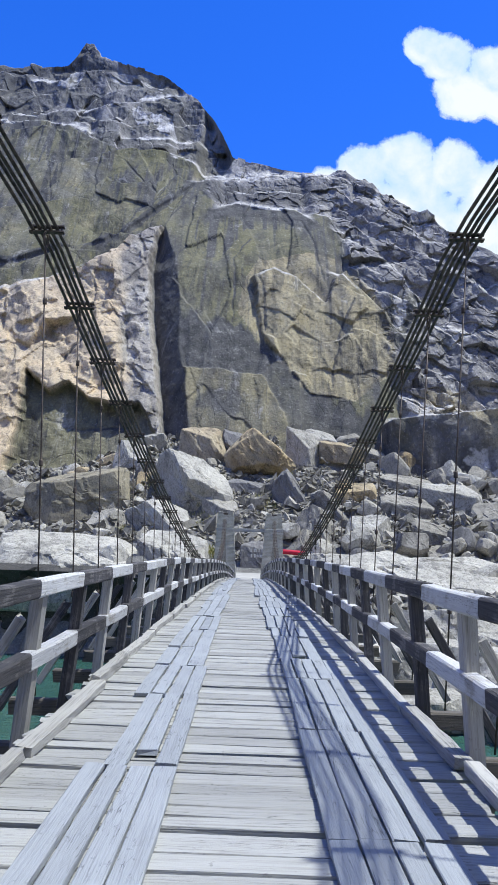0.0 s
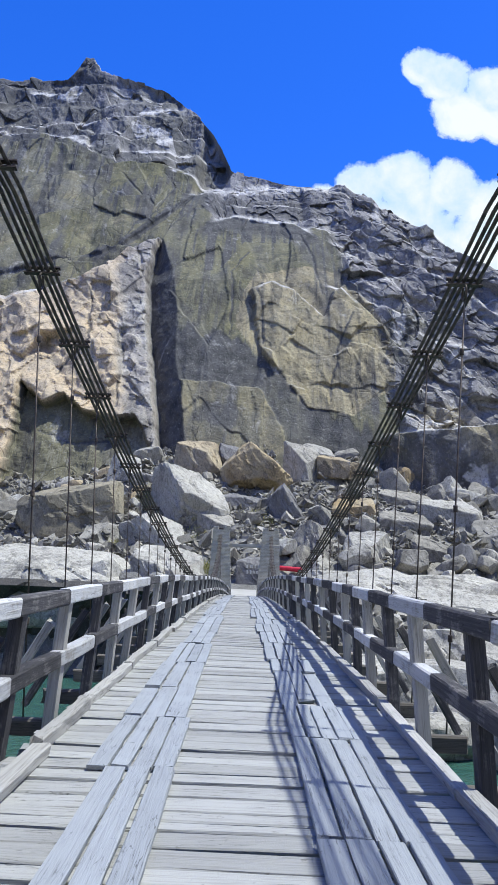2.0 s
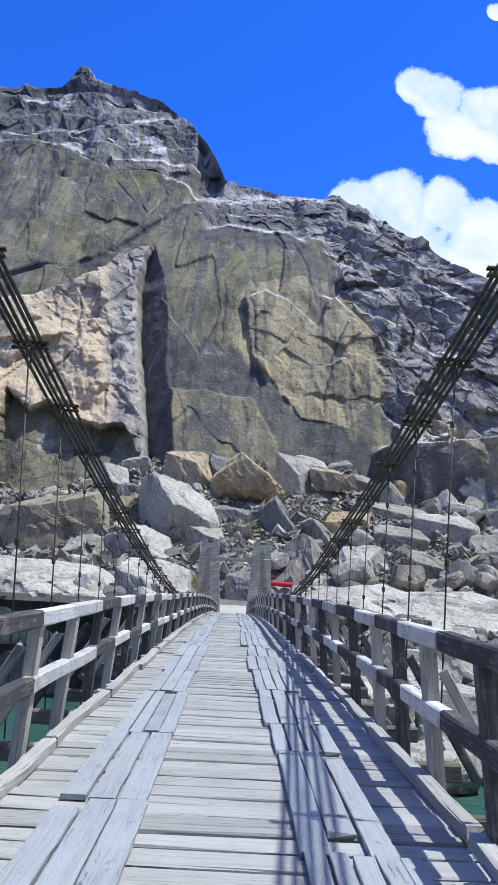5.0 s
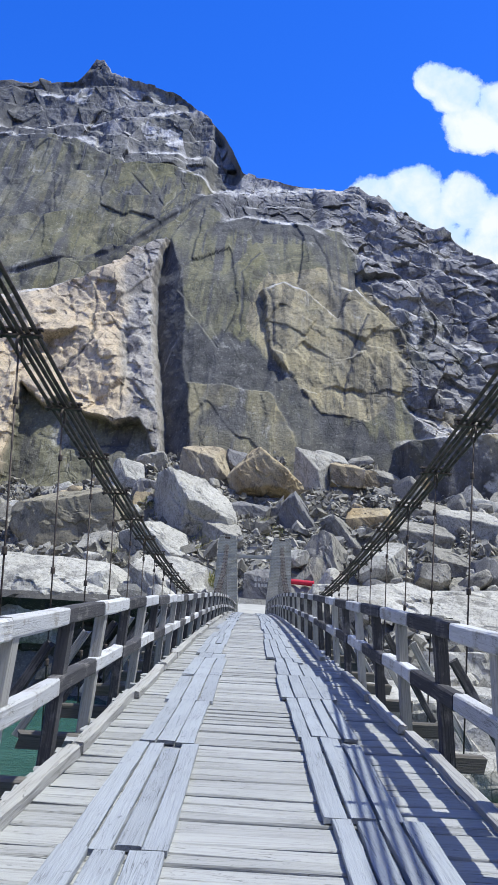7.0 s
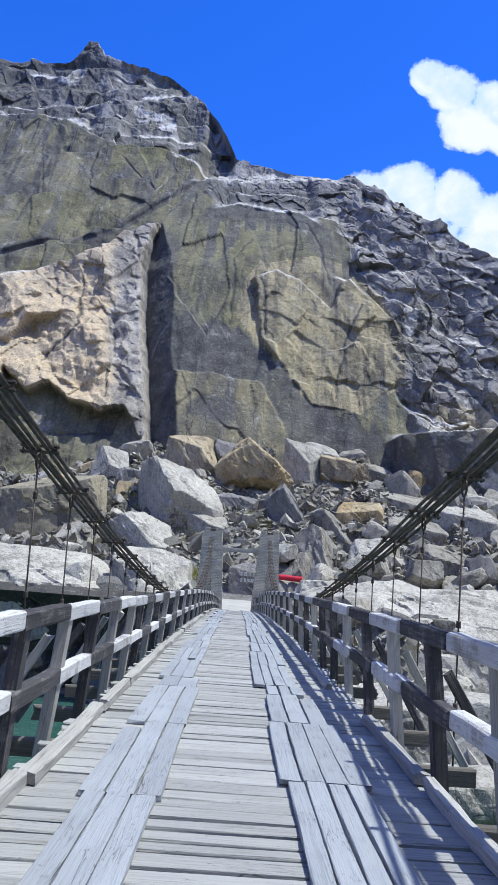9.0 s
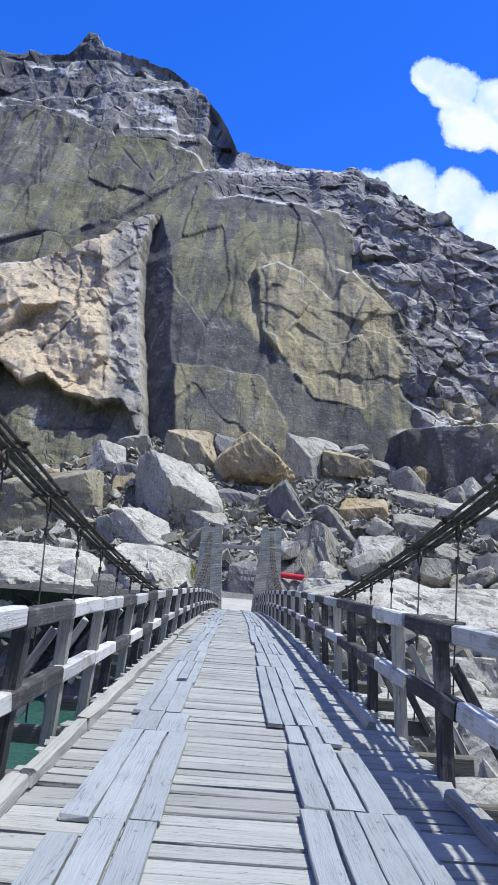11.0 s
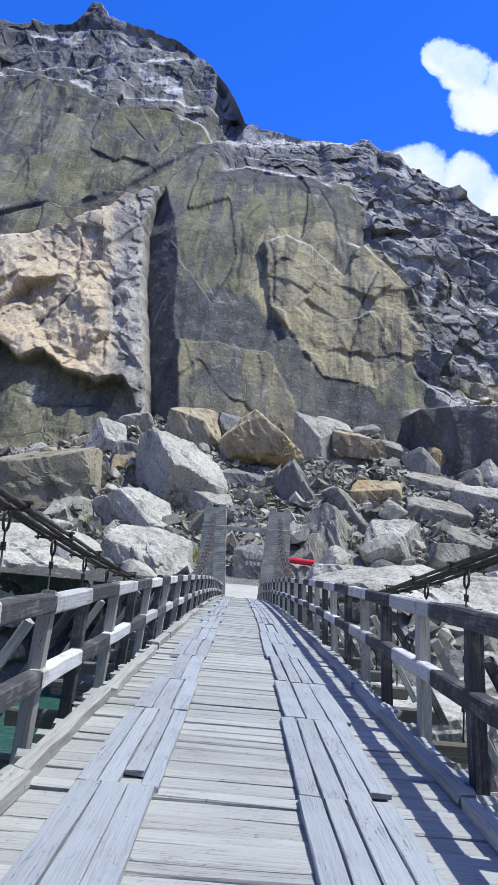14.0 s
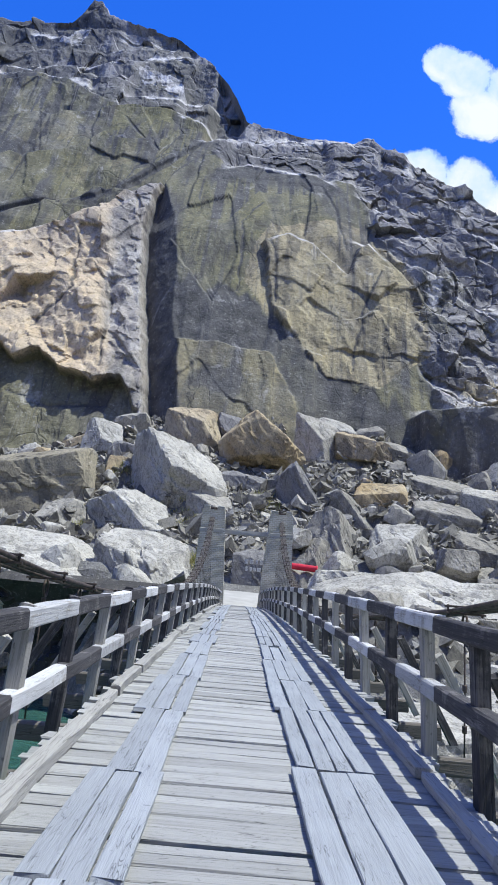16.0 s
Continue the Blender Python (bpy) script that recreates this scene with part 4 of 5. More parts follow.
# ---- boulders ----
def rock_mesh(name, seed, level, material, planes=11, rough=0.03, faces=None):
    """A boulder: cut by planes, its corners struck off, its faces slightly uneven. faces: its main planes, where it has a marked shape."""
    r = np.random.RandomState(seed)
    n = np.concatenate([np.eye(3), -np.eye(3), r.normal(size=(max(planes - 6, 3), 3))])
    n += r.normal(size=n.shape) * 0.22
    n /= np.linalg.norm(n, axis=1)[:, None]
    d = np.concatenate([r.uniform(0.66, 0.85, 6), r.uniform(0.72, 1.0, len(n) - 6)])
    if faces:
        own = np.array(faces, float)
        n = np.concatenate([own[:, :3], [(0, 1, 0.1), (0, 0, -1), (1, 0.2, 0), (-1, 0.2, 0), (0, 0.3, 1), (0, -1, -0.2)]])
        n /= np.linalg.norm(n, axis=1)[:, None]
        d = np.concatenate([own[:, 3], [0.85] * 6])
    chip = r.normal(size=(9, 3))
    chip /= np.linalg.norm(chip, axis=1)[:, None]
    bm = bmesh.new()
    bmesh.ops.create_icosphere(bm, subdivisions=level, radius=1.0)
    v = np.array([x.co[:] for x in bm.verts])
    v /= np.linalg.norm(v, axis=1)[:, None]

    def cut(way, far):
        c = v @ way.T
        return np.where(c > 0.05, far[None] / np.maximum(c, 0.05), 9.0)

    rad = np.minimum(cut(n, d).min(1), 1.25)
    # corners struck off where they stand out
    body = v * rad[:, None]
    out = (body @ chip.T).max(0)
    reach = np.concatenate([cut(n, d), cut(chip, out * r.uniform(0.80, 0.97, len(chip))), np.full((len(v), 1), 1.25)], 1)
    rad = -np.log(np.exp(-110 * reach).sum(1)) / 110
    u1, u2 = v[:, 0] * 2.6 + v[:, 2] * 1.7 + seed, v[:, 1] * 2.6 - v[:, 2] * 1.3
    rad = rad + rough * (fbm(u1, u2, seed % 50, 4) * 2 + 0.5 * facets(u1, u2, 0.8, seed % 90)[0])
    for k, vert in enumerate(bm.verts):
        vert.co = Vector(v[k] * rad[k])
    me = bpy.data.meshes.new(name)
    bm.to_mesh(me)
    bm.free()
    me.materials.append(material)
    return me


LAID = []


def boulder(x, y, z, sx, sy, sz, seed, material, label, rot=(0, 0, 0), planes=11, name="boulder", faces=None):
    me = rock_mesh(name, seed, 5, material, planes, 0.085 if name == "bedrock_hump" else 0.065, faces)
    co = np.array([v.co[:] for v in me.vertices])
    lo, hi = co.min(0), co.max(0)
    co = (co - (lo + hi) / 2) / (hi - lo)
    me.vertices.foreach_set("co", co.reshape(-1).astype(np.float32))
    me.update()
    ob = new(name, me)
    LAID.append((x, y, sx * 0.5, sy * 0.5))
    ob.matrix_basis = pose(x, y, z, *rot) @ Matrix.Diagonal((sx, sy, sz, 1))
    return tagged(ob, label, "boulder")


PALE = "pale grey granite boulder lying on the rubble slope"
RUST = "ochre-faced granite boulder lying on the rubble slope"
boulder(-8.2, 113.0, 11.8, 11.8, 9, 12.0, 101, M_SLAB, "huge white granite boulder with a smooth sloping top", faces=[(0.50, -0.34, 0.80, 0.34), (-0.84, -0.54, 0.0, 0.26), (0.05, -0.9, -0.42, 0.40), (0.95, -0.2, -0.2, 0.9)])
boulder(1.2, 124.8, 18.4, 11.4, 9, 10.0, 102, M_OCHRE, "huge ochre granite boulder with a pale slanting top", faces=[(0.68, -0.10, 0.72, 0.40), (-0.30, -0.95, 0.05, 0.42), (-0.76, -0.2, 0.62, 0.55), (0.0, -0.55, -0.83, 0.50), (0.75, -0.6, -0.2, 0.66), (-0.8, -0.5, -0.3, 0.7)])
boulder(-8.1, 128.6, 20.4, 7.8, 6, 7.0, 103, M_OCHRE, RUST, faces=[(0.1, -0.45, 0.88, 0.55), (-0.4, -0.9, 0.1, 0.6), (0.75, -0.4, 0.5, 0.65)])
boulder(-3.2, 130.0, 21.4, 4.2, 4, 4.8, 104, M_DARKROCK, "dark granite boulder wedged between larger ones")
boulder(6.1, 115.6, 12.2, 6.2, 5, 7.4, 105, M_DARKROCK, "dark wedge-shaped granite boulder on the rubble", faces=[(0.72, -0.2, 0.66, 0.26), (-0.5, -0.86, -0.1, 0.5), (-0.6, -0.1, 0.8, 0.7)])
boulder(-1.4, 117.4, 12.2, 7.0, 5, 4.0, 132, M_DARKROCK, "dark granite boulder in the shade of a larger one")
boulder(8.4, 128.6, 20.2, 6.2, 5.5, 8.2, 106, M_BOULDER, PALE, faces=[(0.3, -0.5, 0.8, 0.5), (-0.6, -0.75, 0.1, 0.6), (0.8, -0.6, 0.1, 0.6)])
boulder(11.4, 131.2, 22.6, 5.5, 4, 4.0, 152, M_SLAB, PALE, faces=[(0.3, -0.4, 0.85, 0.4), (-0.6, -0.75, 0.1, 0.6)])
boulder(13.4, 128.6, 20.2, 5.4, 4.5, 4.2, 107, M_OCHRE, RUST, faces=[(0.1, -0.3, 0.95, 0.5), (-0.1, -0.99, 0.0, 0.6)])
boulder(17.0, 128.6, 19.6, 3.8, 3, 3.2, 108, M_OCHRE, RUST)
boulder(19.6, 129.0, 20.0, 4.4, 3, 2.8, 153, M_BOULDER, PALE, faces=[(0.3, -0.5, 0.8, 0.4)])
boulder(8.7, 102.6, 5.6, 6.2, 5.5, 8.0, 109, M_BOULDER, "tall pointed grey granite boulder beside the road", faces=[(0.82, -0.42, 0.40, 0.30), (-0.62, -0.62, 0.48, 0.36), (-0.1, -0.98, 0.1, 0.5), (0.2, 0.4, 0.9, 0.72)])
boulder(6.6, 100.6, 4.3, 2.8, 2.6, 4.0, 110, M_BOULDER, PALE, faces=[(-0.5, -0.5, 0.7, 0.5), (0.6, -0.7, 0.2, 0.6)])
boulder(15.6, 106.4, 6.4, 6.4, 5.5, 5.0, 111, M_SLAB, "rounded pale granite boulder with an ochre side", faces=[(-0.15, -0.55, 0.82, 0.45), (0.75, -0.65, 0.05, 0.55), (-0.8, -0.4, 0.45, 0.7), (0.1, -0.85, -0.5, 0.6)])
boulder(12.0, 112.6, 9.7, 6.2, 5, 5.6, 117, M_BOULDER, "slanting purple-grey granite slab on the rubble", faces=[(0.66, -0.35, 0.66, 0.2), (-0.7, -0.7, 0.0, 0.5)])
boulder(14.9, 115.6, 11.8, 6.4, 5, 4.6, 115, M_OCHRE, RUST, faces=[(-0.1, -0.5, 0.85, 0.5), (0.1, -0.98, -0.1, 0.55)])
boulder(-24.0, 112.0, 10.4, 15.0, 9, 8.6, 112, M_STAIN, "large stained granite block under the buttress", faces=[(-0.30, -0.3, 0.9, 0.46), (0.22, -0.97, 0.0, 0.42), (0.9, -0.3, 0.2, 0.75), (-0.6, -0.78, 0.1, 0.55)])
boulder(-12.0, 105.6, 6.8, 9.6, 7.5, 6.4, 113, M_SLAB, "split granite block, bright on top", faces=[(0.50, -0.45, 0.74, 0.36), (-0.66, -0.75, 0.0, 0.28), (-0.4, 0.0, 0.92, 0.6)])
boulder(-19.0, 106.2, 6.6, 5.4, 4.5, 3.8, 133, M_BOULDER, PALE, faces=[(-0.4, -0.5, 0.76, 0.45), (0.6, -0.7, 0.3, 0.5)])
boulder(-4.1, 109.2, 8.6, 5.4, 4.5, 4.2, 154, M_BOULDER, PALE, faces=[(0.2, -0.4, 0.9, 0.5), (-0.7, -0.7, 0.1, 0.5)])
boulder(-19.3, 125.2, 18.2, 5.4, 4, 5.0, 118, M_SLAB, PALE, faces=[(0.3, -0.6, 0.7, 0.4), (-0.6, -0.7, 0.3, 0.5)])
boulder(-15.5, 121, 14.6, 4.2, 4, 5.4, 119, M_DARKROCK, "dark granite boulder at the foot of the buttress")
boulder(-15.0, 116.5, 12.2, 3.6, 3.4, 5, 120, M_OCHRE, RUST, faces=[(0.2, -0.8, 0.5, 0.5)])
boulder(21.6, 112.6, 10.0, 7.6, 6, 4.4, 114, M_BOULDER, PALE, faces=[(0.15, -0.5, 0.85, 0.42), (-0.1, -0.95, -0.2, 0.6)])
boulder(28.4, 115.0, 11.6, 9, 6, 5.6, 116, M_SLAB, PALE, faces=[(0.1, -0.4, 0.9, 0.5), (-0.3, -0.9, 0.0, 0.6)])
boulder(23.9, 121.6, 14.2, 10, 6, 4.2, 134, M_BOULDER, PALE, faces=[(0.3, -0.5, 0.8, 0.4)])
boulder(34, 110, 8.6, 8, 6, 6, 135, M_BOULDER, PALE, faces=[(-0.2, -0.5, 0.8, 0.45)])
boulder(20.6, 102.6, 4.6, 4.6, 4, 3.6, 136, M_BOULDER, PALE)
boulder(24.6, 107.2, 6.4, 7, 5, 4.4, 137, M_BOULDER, PALE, faces=[(0.3, -0.5, 0.8, 0.5)])
boulder(-0.4, 105.4, 5.0, 3.4, 3, 3.6, 155, M_SLAB, PALE, faces=[(0.1, -0.9, 0.3, 0.5), (0.4, -0.1, 0.9, 0.6)])
boulder(2.8, 106.4, 5.4, 4.0, 3.4, 3.6, 156, M_BOULDER, PALE, faces=[(-0.2, -0.8, 0.3, 0.5), (0.2, -0.3, 0.9, 0.5)])
HUMP = "water-worn white bedrock hump on the far bank"
boulder(-22, 103, 1.2, 22, 12, 7.6, 121, M_SLAB, HUMP, (0, 2, 5), 18, "bedrock_hump")
boulder(-20.0, 96.0, 0.0, 21, 12.5, 9.6, 122, M_SLAB, HUMP, (0, 1, 3), 18, "bedrock_hump", faces=[(0.1, -0.45, 0.88, 0.36), (0.2, -0.95, 0.1, 0.56), (-0.45, -0.75, 0.45, 0.55), (0.5, -0.3, 0.8, 0.5)])
boulder(-8.8, 97.2, 1.2, 9.4, 8.5, 8.6, 138, M_SLAB, HUMP, (0, 1, -6), 16, "bedrock_hump", faces=[(0.1, -0.4, 0.9, 0.4), (-0.3, -0.94, 0.1, 0.52), (0.6, -0.6, 0.5, 0.55)])
boulder(-33.0, 97.5, -0.6, 15, 11, 9.0, 140, M_SLAB, HUMP, (0, 1, 4), 16, "bedrock_hump", faces=[(0.1, -0.5, 0.86, 0.32), (0.4, -0.6, 0.65, 0.46), (-0.4, -0.5, 0.75, 0.5)])
boulder(18.2, 90.6, -1.0, 27, 15.5, 9.4, 123, M_SLAB, "broad white bedrock hump beside the road", (0, 1, -3), 18, "bedrock_hump", faces=[(0.1, -0.55, 0.83, 0.30), (-0.45, -0.35, 0.82, 0.48), (0.4, -0.25, 0.88, 0.46), (0.0, 0.2, 0.97, 0.5), (-0.8, -0.5, 0.3, 0.7)])
boulder(20, 98.0, 0.4, 24, 12, 6.6, 147, M_SLAB, "broad white bedrock hump beside the road", (0, 2, 8), 18, "bedrock_hump")
boulder(9.0, 95.0, 0.9, 8, 6, 4.8, 124, M_SLAB, "low white bedrock hump beside the road", (0, 0, 15), 16, "bedrock_hump")
BLOCK = "pale granite block on the river bank"
boulder(9.5, 77, -4.6, 9, 7, 5.6, 127, M_SLAB, BLOCK, (0, 0, 55), 12)
boulder(17.5, 76, -4.8, 12, 9, 6.0, 128, M_SLAB, BLOCK, (0, 0, 5), 12)
boulder(27, 79, -5.0, 10, 8, 6, 129, M_BOULDER, BLOCK, (0, 8, 75), 12)
boulder(9, 66, -6.4, 9, 7, 5.4, 130, M_SLAB, BLOCK, (0, 0, 115), 12)
boulder(17, 65, -6.6, 11, 8, 5.4, 141, M_SLAB, BLOCK, (0, 0, 160), 12)
boulder(11, 56, -8.2, 7, 6, 4, 142, M_SLAB, BLOCK, (0, 0, 20), 12)
boulder(19, 54, -8.2, 8, 7, 4, 143, M_BOULDER, BLOCK, (0, 0, 80), 12)
boulder(33, 88, -2.6, 12, 9, 6, 144, M_SLAB, BLOCK, (0, 0, 130), 12)

boulder(29, 94, 0.0, 14, 8, 5.5, 148, M_SLAB, BLOCK, (0, 0, 25), 12)
boulder(13.5, 71, -5.6, 9, 7, 5.0, 149, M_SLAB, BLOCK, (0, 0, 70), 12)
boulder(22.5, 70, -5.8, 10, 8, 5.4, 150, M_SLAB, BLOCK, (0, 0, 35), 12)

# a rock by the road with painted writing on it
marked = boulder(1.5, 99.2, 2.3, 5.2, 3.6, 4.6, 151, M_DARKROCK, "dark roadside rock with faded white painted writing", faces=[(0, -1, 0.05, 0.62), (0.1, -0.3, 0.95, 0.7)])


def faded_paint():
    n = Nodes("faded_white_paint", 0.8)
    p = n.where("World")
    return n.done(n.mix(n.ramp(n.noise(p, 6.0), 0.4, 0.65), (0.62, 0.62, 0.58), (0.30, 0.29, 0.27)))


M_MARK = faded_paint()
strokes = random.Random(5)
front = [marked.matrix_basis @ v.co for v in marked.data.vertices]
for row, z in enumerate((3.35, 2.7)):
    x = 0.1 + 0.1 * row
    while x < 2.4:
        w = strokes.uniform(0.16, 0.34)
        near = [p.y for p in front if abs(p.x - x - w / 2) < 0.4 and abs(p.z - z) < 0.35] or [97.6]
        bar = new("painted_bar", box_mesh("painted_bar", w, 0.08, strokes.uniform(0.3, 0.42), M_MARK, int(x * 50) + row, 0.006))
        bar.parent = marked
        bar.matrix_parent_inverse = marked.matrix_basis.inverted()
        bar.matrix_basis = pose(x + w / 2, min(near), z, 3, 0, 0)
        x += w + strokes.uniform(0.1, 0.22)


# dry grass among the rocks
def grass():
    r = random.Random(12)
    verts, faces = [], []
    for gx0, gy0, spread in ((-9.0, 106.5, 1.6), (-5.5, 107.5, 1.4), (-4.4, 99.5, 1.0), (1.5, 113.5, 1.8), (4.5, 121, 1.5), (-16, 105.5, 1.2), (-14.5, 116, 1.5), (5.2, 103.5, 1.0), (-7, 110, 1.4)):
        for _ in range(260):
            x, y = r.gauss(gx0, spread * 0.6), r.gauss(gy0, spread * 0.5)
            z = float(ground_z(x, y)) - 0.05
            a, hgt, lean = r.uniform(0, 6.28), r.uniform(0.35, 0.95), r.uniform(0.1, 0.5)
            dx, dy = math.cos(a), math.sin(a)
            b = len(verts)
            verts += [(x - dy * 0.035, y + dx * 0.035, z), (x + dy * 0.035, y - dx * 0.035, z), (x + dx * lean * 0.4 + dy * 0.02, y + dy * lean * 0.4 - dx * 0.02, z + hgt * 0.6), (x + dx * lean, y + dy * lean, z + hgt)]
            faces += [(b, b + 1, b + 2), (b, b + 2, b + 3)]
    n = Nodes("dry_grass_blades", 0.8)
    isl = n.t.nodes.new("ShaderNodeNewGeometry").outputs["Random Per Island"]
    return mesh_from("grass", verts, faces, n.done(n.mix(isl, (0.20, 0.24, 0.07), (0.46, 0.40, 0.17))))


tagged(new("grass", grass()), "tufts of dry yellow-green grass among the rocks", "grass", kind="stuff")

# the red pipe by the road
pipe = empty("red_pipe", pose(4.9, 96.2, 3.25, 0, 90 + 3.0, -8))
tagged(pipe, "bright red painted steel pipe lying on the rocks", "pipe")


def red_paint():
    n = Nodes("red_paint", 0.4)
    p = n.where("Object")
    return n.done(n.mix(n.ramp(n.noise(p, 2.5), 0.35, 0.7), (0.62, 0.03, 0.06), (0.42, 0.03, 0.05)), n.noise(p, 9.0), 0.2, 0.02)


M_RED = red_paint()
child("shell", tube("shell", [(0, 0, z) for z in (-1.7, -1.66, -0.6, 0.6, 1.66, 1.7)], 0.29, M_RED, 18), pipe)
for z in (-1.62, 1.62):
    child("flange", tube("flange", [(0, 0, z - 0.05), (0, 0, z - 0.04), (0, 0, z + 0.04), (0, 0, z + 0.05)], 0.335, M_RED, 18), pipe)
boulder(4.0, 96.6, 1.5, 3.4, 3.0, 3.2, 145, M_BOULDER, "grey rock holding up the red pipe")
boulder(6.3, 96.8, 1.6, 2.6, 2.6, 2.8, 146, M_BOULDER, "grey rock holding up the red pipe")

BASES = [[rock_mesh("rubble_rock", 200 + k + 20 * j, 3, m, 10, 0.02) for k in range(5)] for j, m in enumerate((M_BOULDER, M_SLAB, M_OCHRE, M_DARKROCK))]
pick = random.Random(3)
placed, tries = 0, 0
while placed < 290 and tries < 9000:
    tries += 1
    x, y = pick.uniform(-40, 44), pick.triangular(70, 141, 118)
    if abs(x) < 6.5 and y < 101 or abs(x) < 3.2 and y < 86:
        continue
    z = float(ground_z(x, y))
    s = 0.9 + 2.3 * pick.random() ** 2
    if z < WATER - 1 or any(abs(x - a) < p + 0.3 * s and -q - 0.5 * s < y - b < q for a, b, p, q in LAID if p < 7.8):
        continue
    j = pick.choices((0, 1, 2, 3), (5, 3, 1.2, 2))[0]
    ob = new("rubble_rock", BASES[j][pick.randrange(5)])
    ob.matrix_basis = pose(x, y, z + s * 0.18, pick.gauss(0, 22), pick.gauss(0, 22), pick.uniform(0, 360)) @ Matrix.Diagonal((s, s * pick.uniform(0.5, 1), s * pick.uniform(0.35, 0.9), 1))
    tagged(ob, "angular granite rock in the rubble", "rock", "rubble rocks")
    placed += 1


def scree(seed, count, lo, hi, material, x0, x1, y0, y1, power=3):
    """Angular stones past counting, each a broken block, in one mesh."""
    r = np.random.RandomState(seed)
    cube = np.array([(a, b, e) for a in (-1, 1) for b in (-1, 1) for e in (-1, 1)], float)
    balls = np.array([cube * r.uniform(0.45, 1.0, (8, 1)) + r.uniform(-0.34, 0.34, (8, 3)) for k in range(40)]) * 0.8
    tri = np.array([(0, 1, 3), (0, 3, 2), (4, 6, 7), (4, 7, 5), (0, 4, 5), (0, 5, 1), (2, 3, 7), (2, 7, 6), (0, 2, 6), (0, 6, 4), (1, 5, 7), (1, 7, 3)])
    ball = balls[0]
    x, y = r.uniform(x0, x1, count), r.uniform(y0, y1, count)
    ok = ~((np.abs(x) < 4.6) & (y < 99))
    ok &= ~((x > 4) & (x < 31) & (y > 81.5) & (y < 102)) & ~((x < -4.5) & (x > -40) & (y > 86) & (y < 102))
    z = ground_z(x, y)
    ok &= z > WATER - 0.5
    x, y, z = x[ok], y[ok], z[ok]
    s = lo + (hi - lo) * r.uniform(0, 1, len(x)) ** power
    sc = s[:, None, None] * np.stack([r.uniform(0.7, 1.5, len(x)), r.uniform(0.5, 1.0, len(x)), r.uniform(0.25, 0.7, len(x))], -1)[:, None]
    a, t1, t2 = r.uniform(0, 2 * np.pi, len(x)), r.normal(size=len(x)) * 0.45, r.normal(size=len(x)) * 0.45
    ca, sa = np.cos(a), np.sin(a)
    q = np.zeros((len(x), 3, 3))
    q[:, 0] = np.stack([ca, -sa, t1], -1)
    q[:, 1] = np.stack([sa, ca, t2], -1)
    q[:, 2] = np.stack([-t1 * ca - t2 * sa, t1 * sa - t2 * ca, np.ones(len(x))], -1)
    jag = balls[r.randint(0, 40, len(x))]
    v = np.einsum("nij,nvj->nvi", q, jag * sc) + np.stack([x, y, z + s * 0.2], -1)[:, None]
    f = tri[None] + (np.arange(len(x)) * len(ball))[:, None, None]
    me = bpy.data.meshes.new("scree")
    v, f = v.reshape(-1, 3), f.reshape(-1, 3)
    me.vertices.add(len(v))
    me.vertices.foreach_set("co", v.reshape(-1).astype(np.float32))
    me.loops.add(f.size)
    me.loops.foreach_set("vertex_index", f.reshape(-1).astype(np.int32))
    me.polygons.add(len(f))
    me.polygons.foreach_set("loop_start", (np.arange(len(f)) * 3).astype(np.int32))
    me.update(calc_edges=True)
    me.shade_flat()
    me.materials.append(material)
    return tagged(new("scree", me), "loose angular grey stones covering the slope", "scree", kind="stuff")


scree(1, 26000, 0.18, 0.95, M_SCREE, -45, 50, 94, 142, 3)
scree(2, 70000, 0.08, 0.38, M_SCREE, -45, 50, 94, 142, 2)
scree(3, 9000, 0.2, 1.3, M_SCREE, -45, 50, 56, 108, 3)


# ---- clouds ----
def cloud_material():
    n = Nodes("cloud_vapour", 1.0)
    p = n.where("Object")
    a = n.attribute("puff")
    sep = n.add("ShaderNodeSeparateColor", Color=a).outputs
    e = n.noise(p, 0.012, 8, 0.62)
    dens = n.math("ADD", sep[0], n.ramp(e, 0.3, 0.7, -0.40, 0.36))
    alpha = n.ramp(dens, 0.40, 0.72)
    tone = n.ramp(n.math("ADD", dens, n.ramp(n.noise(p, 0.007, 5), 0.3, 0.7, -0.5, 0.5)), 0.4, 1.5)
    em = n.add("ShaderNodeEmission", Color=n.mix(tone, (0.62, 0.80, 1.0), (1.0, 1.0, 1.0)), Strength=1.0)
    tr = n.add("ShaderNodeBsdfTransparent")
    mx = n.add("ShaderNodeMixShader", Fac=alpha)
    n.t.links.new(tr.outputs[0], mx.inputs[1])
    n.t.links.new(em.outputs[0], mx.inputs[2])
    n.t.links.new(mx.outputs[0], n.t.nodes["Material Output"].inputs["Surface"])
    return n.m


M_CLOUD = cloud_material()


def cloud(name, x, y, z, w, h, puffs):
    """A bank of cumulus far behind the ridge. puffs: centre and size of its heaps, in shares of its width and height."""
    u, v = np.meshgrid(np.linspace(-1, 1, 90), np.linspace(-1, 1, 70))
    d = np.zeros(u.shape)
    for a, b, s in puffs:
        d = np.maximum(d, 1.0 - np.hypot((u - a) * w / h, v - b) / s)
    rgb = np.stack([np.clip(d * 2.5, 0, 1.2)] * 3, -1)
    pts = np.stack([x + u * w / 2, y + 40 * d, z + v * h / 2], -1) - np.array([x, y, z])
    ob = new(name, grid_mesh(name, pts, M_CLOUD, {"puff": rgb}, True))
    ob.matrix_basis = pose(x, y, z)
    ob.visible_shadow = False
    return tagged(ob, "bright white cumulus cloud in the blue sky", "cloud", kind="structure")


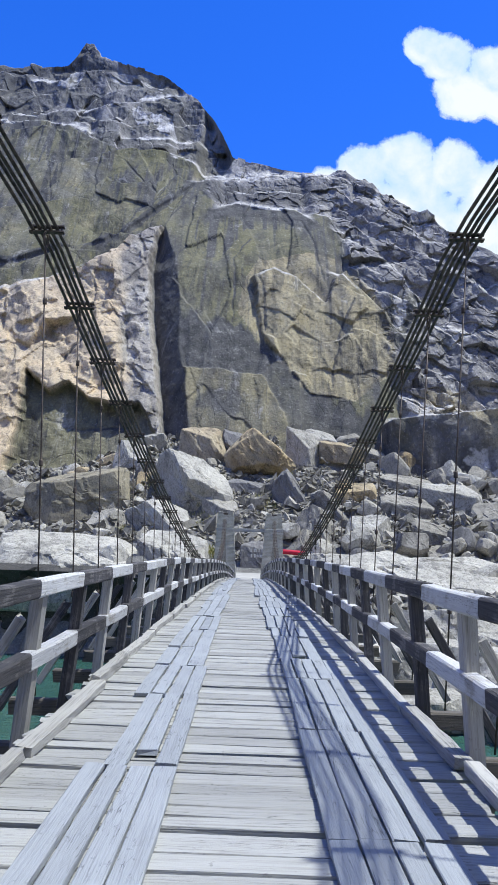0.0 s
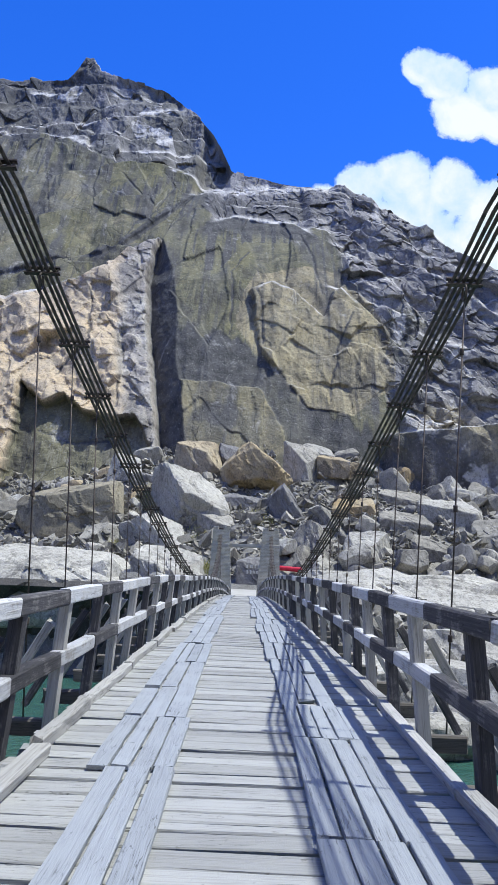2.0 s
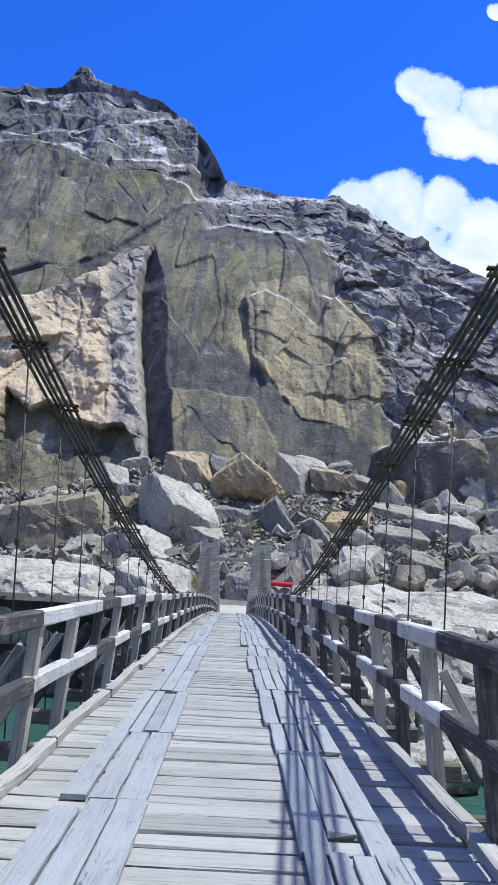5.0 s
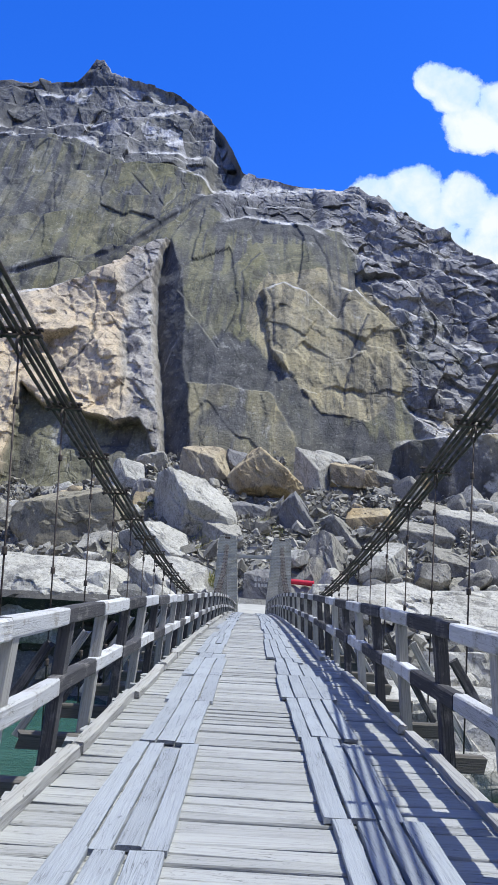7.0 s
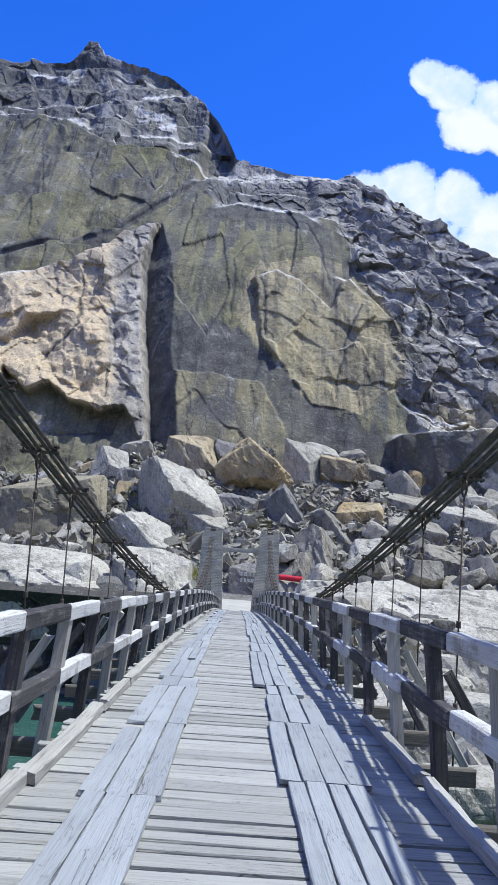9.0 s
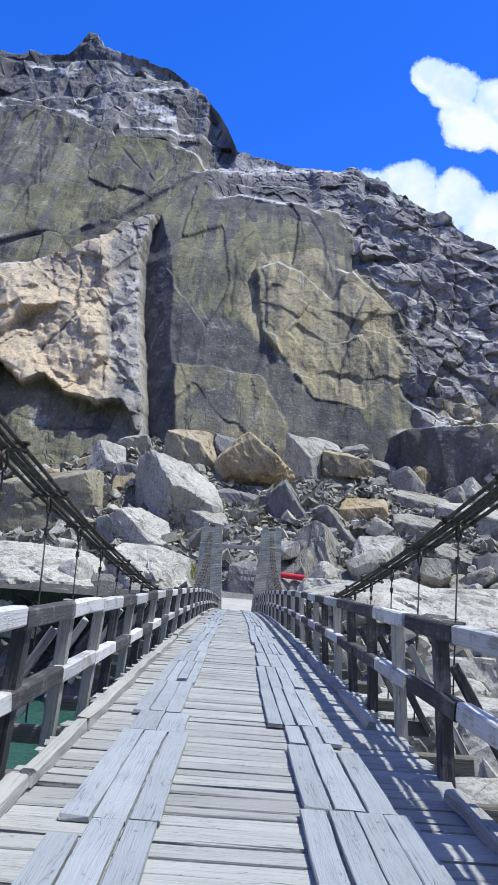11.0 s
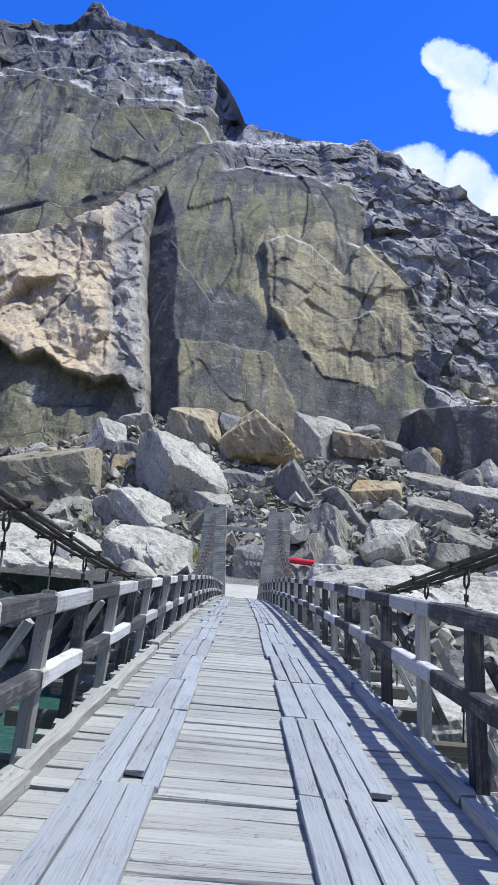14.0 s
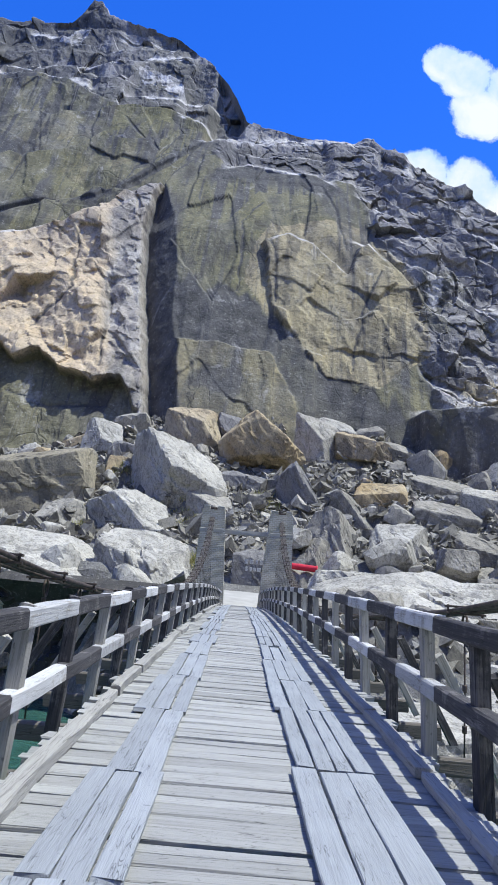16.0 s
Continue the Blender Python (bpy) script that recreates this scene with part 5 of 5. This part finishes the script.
cloud("cloud", 450, 2000, 985, 760, 460, [(-0.72, 0.18, 0.30), (-0.45, 0.42, 0.42), (-0.15, 0.50, 0.50), (0.2, 0.45, 0.45), (0.5, 0.2, 0.5), (-0.1, -0.1, 0.7), (0.4, -0.3, 0.6), (-0.5, -0.1, 0.5), (0.8, 0.0, 0.4)])
cloud("cloud", 640, 2000, 1350, 640, 380, [(-0.62, 0.55, 0.40), (-0.42, 0.35, 0.5), (-0.3, -0.2, 0.55), (0.0, 0.15, 0.6), (0.35, 0.05, 0.65), (0.7, 0.1, 0.5), (0.1, -0.3, 0.5)])

cloud("cloud", 800, 2000, 1705, 420, 190, [(-0.6, 0.0, 0.4), (-0.2, 0.2, 0.5), (0.2, 0.1, 0.6), (0.6, 0.0, 0.5)])


# ---- deck boards ----
lay = random.Random(1)
plank_mesh = {}
for k in range(10):
    wdt = 0.13 + 0.013 * k
    plank_mesh[k] = timber("plank", 2.92, wdt, 0.062, 300 + k, M_PLANK, 6, 0.02)
y, count, rest = 0.0, 0, []
while y < SPAN1 - 0.1:
    k = lay.randrange(10)
    wdt = 0.13 + 0.013 * k
    m = on_deck(CENTRE + lay.uniform(-0.06, 0.06), y + wdt / 2, lay.uniform(-0.007, 0.006), lay.uniform(-0.7, 0.7), lay.uniform(-0.18, 0.18))
    if count < 300:
        child("plank", plank_mesh[k], deck, m)
    else:
        rest.append((k, m))
    count += 1
    y += wdt + lay.choice((0.006, 0.009, 0.012, 0.016, 0.024, 0.034, 0.05))
verts, faces = [], []
for k, m in rest:
    me = plank_mesh[k]
    b = len(verts)
    verts += [m @ v.co for v in me.vertices]
    faces += [[b + i for i in p.vertices] for p in me.polygons]
tagged(child("far_planks", mesh_from("far_planks", verts, faces, M_PLANK), deck), kind="stuff")

# the two wheel tracks: where each length of boards begins, its edges and its number of boards
TRACKS = (
    [(0.1, -0.90, -0.33, 3), (1.6, -0.92, -0.35, 3), (3.7, -0.90, -0.33, 4), (5.9, -0.80, -0.33, 3), (8.15, -0.92, -0.35, 4), (9.8, -0.95, -0.40, 3), (11.4, -0.97, -0.42, 3), (13.5, -0.95, -0.42, 4), (16.0, -0.92, -0.46, 3), (18.2, -0.96, -0.42, 3),
     (20.55, -0.97, -0.41, 3), (22.9, -0.92, -0.46, 2), (23.8, -1.00, -0.55, 3), (25.95, -1.00, -0.52, 4), (28.2, -0.98, -0.52, 3), (29.95, -0.90, -0.55, 2), (32.15, -1.02, -0.53, 3), (34.5, -0.97, -0.52, 3), (37.1, -0.92, -0.55, 3)],
    [(0.1, 0.45, 1.03, 4), (2.6, 0.47, 1.05, 4), (4.8, 0.46, 1.06, 4), (6.95, 0.46, 1.05, 4), (9.2, 0.47, 1.08, 5), (10.6, 0.46, 0.98, 3), (13.0, 0.44, 0.99, 4), (14.2, 0.40, 0.90, 3), (16.55, 0.38, 0.92, 4), (18.8, 0.33, 0.98, 4), (21.0, 0.36, 0.93, 3),
     (22.85, 0.40, 0.84, 3), (23.6, 0.25, 0.80, 4), (26.0, 0.25, 0.82, 4), (28.3, 0.29, 0.87, 3), (30.4, 0.33, 0.87, 4), (32.8, 0.27, 0.80, 3), (34.95, 0.28, 0.86, 4), (37.2, 0.30, 0.82, 3)])
for track in TRACKS:
    track = list(track)
    while track[-1][0] < SPAN1 - 4:
        y, lo, hi, boards = track[-1]
        track.append((y + lay.uniform(1.7, 2.8), track[-2][1] + lay.uniform(-0.03, 0.03), track[-2][2] + lay.uniform(-0.03, 0.03), lay.choice((3, 3, 4))))
    track.append((SPAN1 - 0.2, 0, 0, 0))
    for (y, lo, hi, boards), after in zip(track, track[1:]):
        n = after[0] - y
        wdt, turn = (hi - lo) / boards, lay.uniform(-0.3, 0.3)
        for b in range(boards):
            ln = n - lay.choice((0.01, 0.02, 0.03))
            back = lay.uniform(-0.03, 0.03)
            if n > 1.5 and lay.random() < 0.16:
                # a board that has broken short
                cut = lay.uniform(0.1, 0.35)
                ln, back = ln - cut, back + lay.choice((-0.5, 0.5)) * cut
            me = timber("runner_board", ln, wdt - lay.choice((0.006, 0.010, 0.016, 0.026)), 0.034, int(y * 100) + b, M_RUNNER, 9, 0.009)
            child("runner_board", me, deck, on_deck(CENTRE + lo + (b + 0.5) * wdt, y + n / 2 + back, 0.070 + lay.uniform(0, 0.008), 90 + turn + lay.uniform(-0.12, 0.12)))
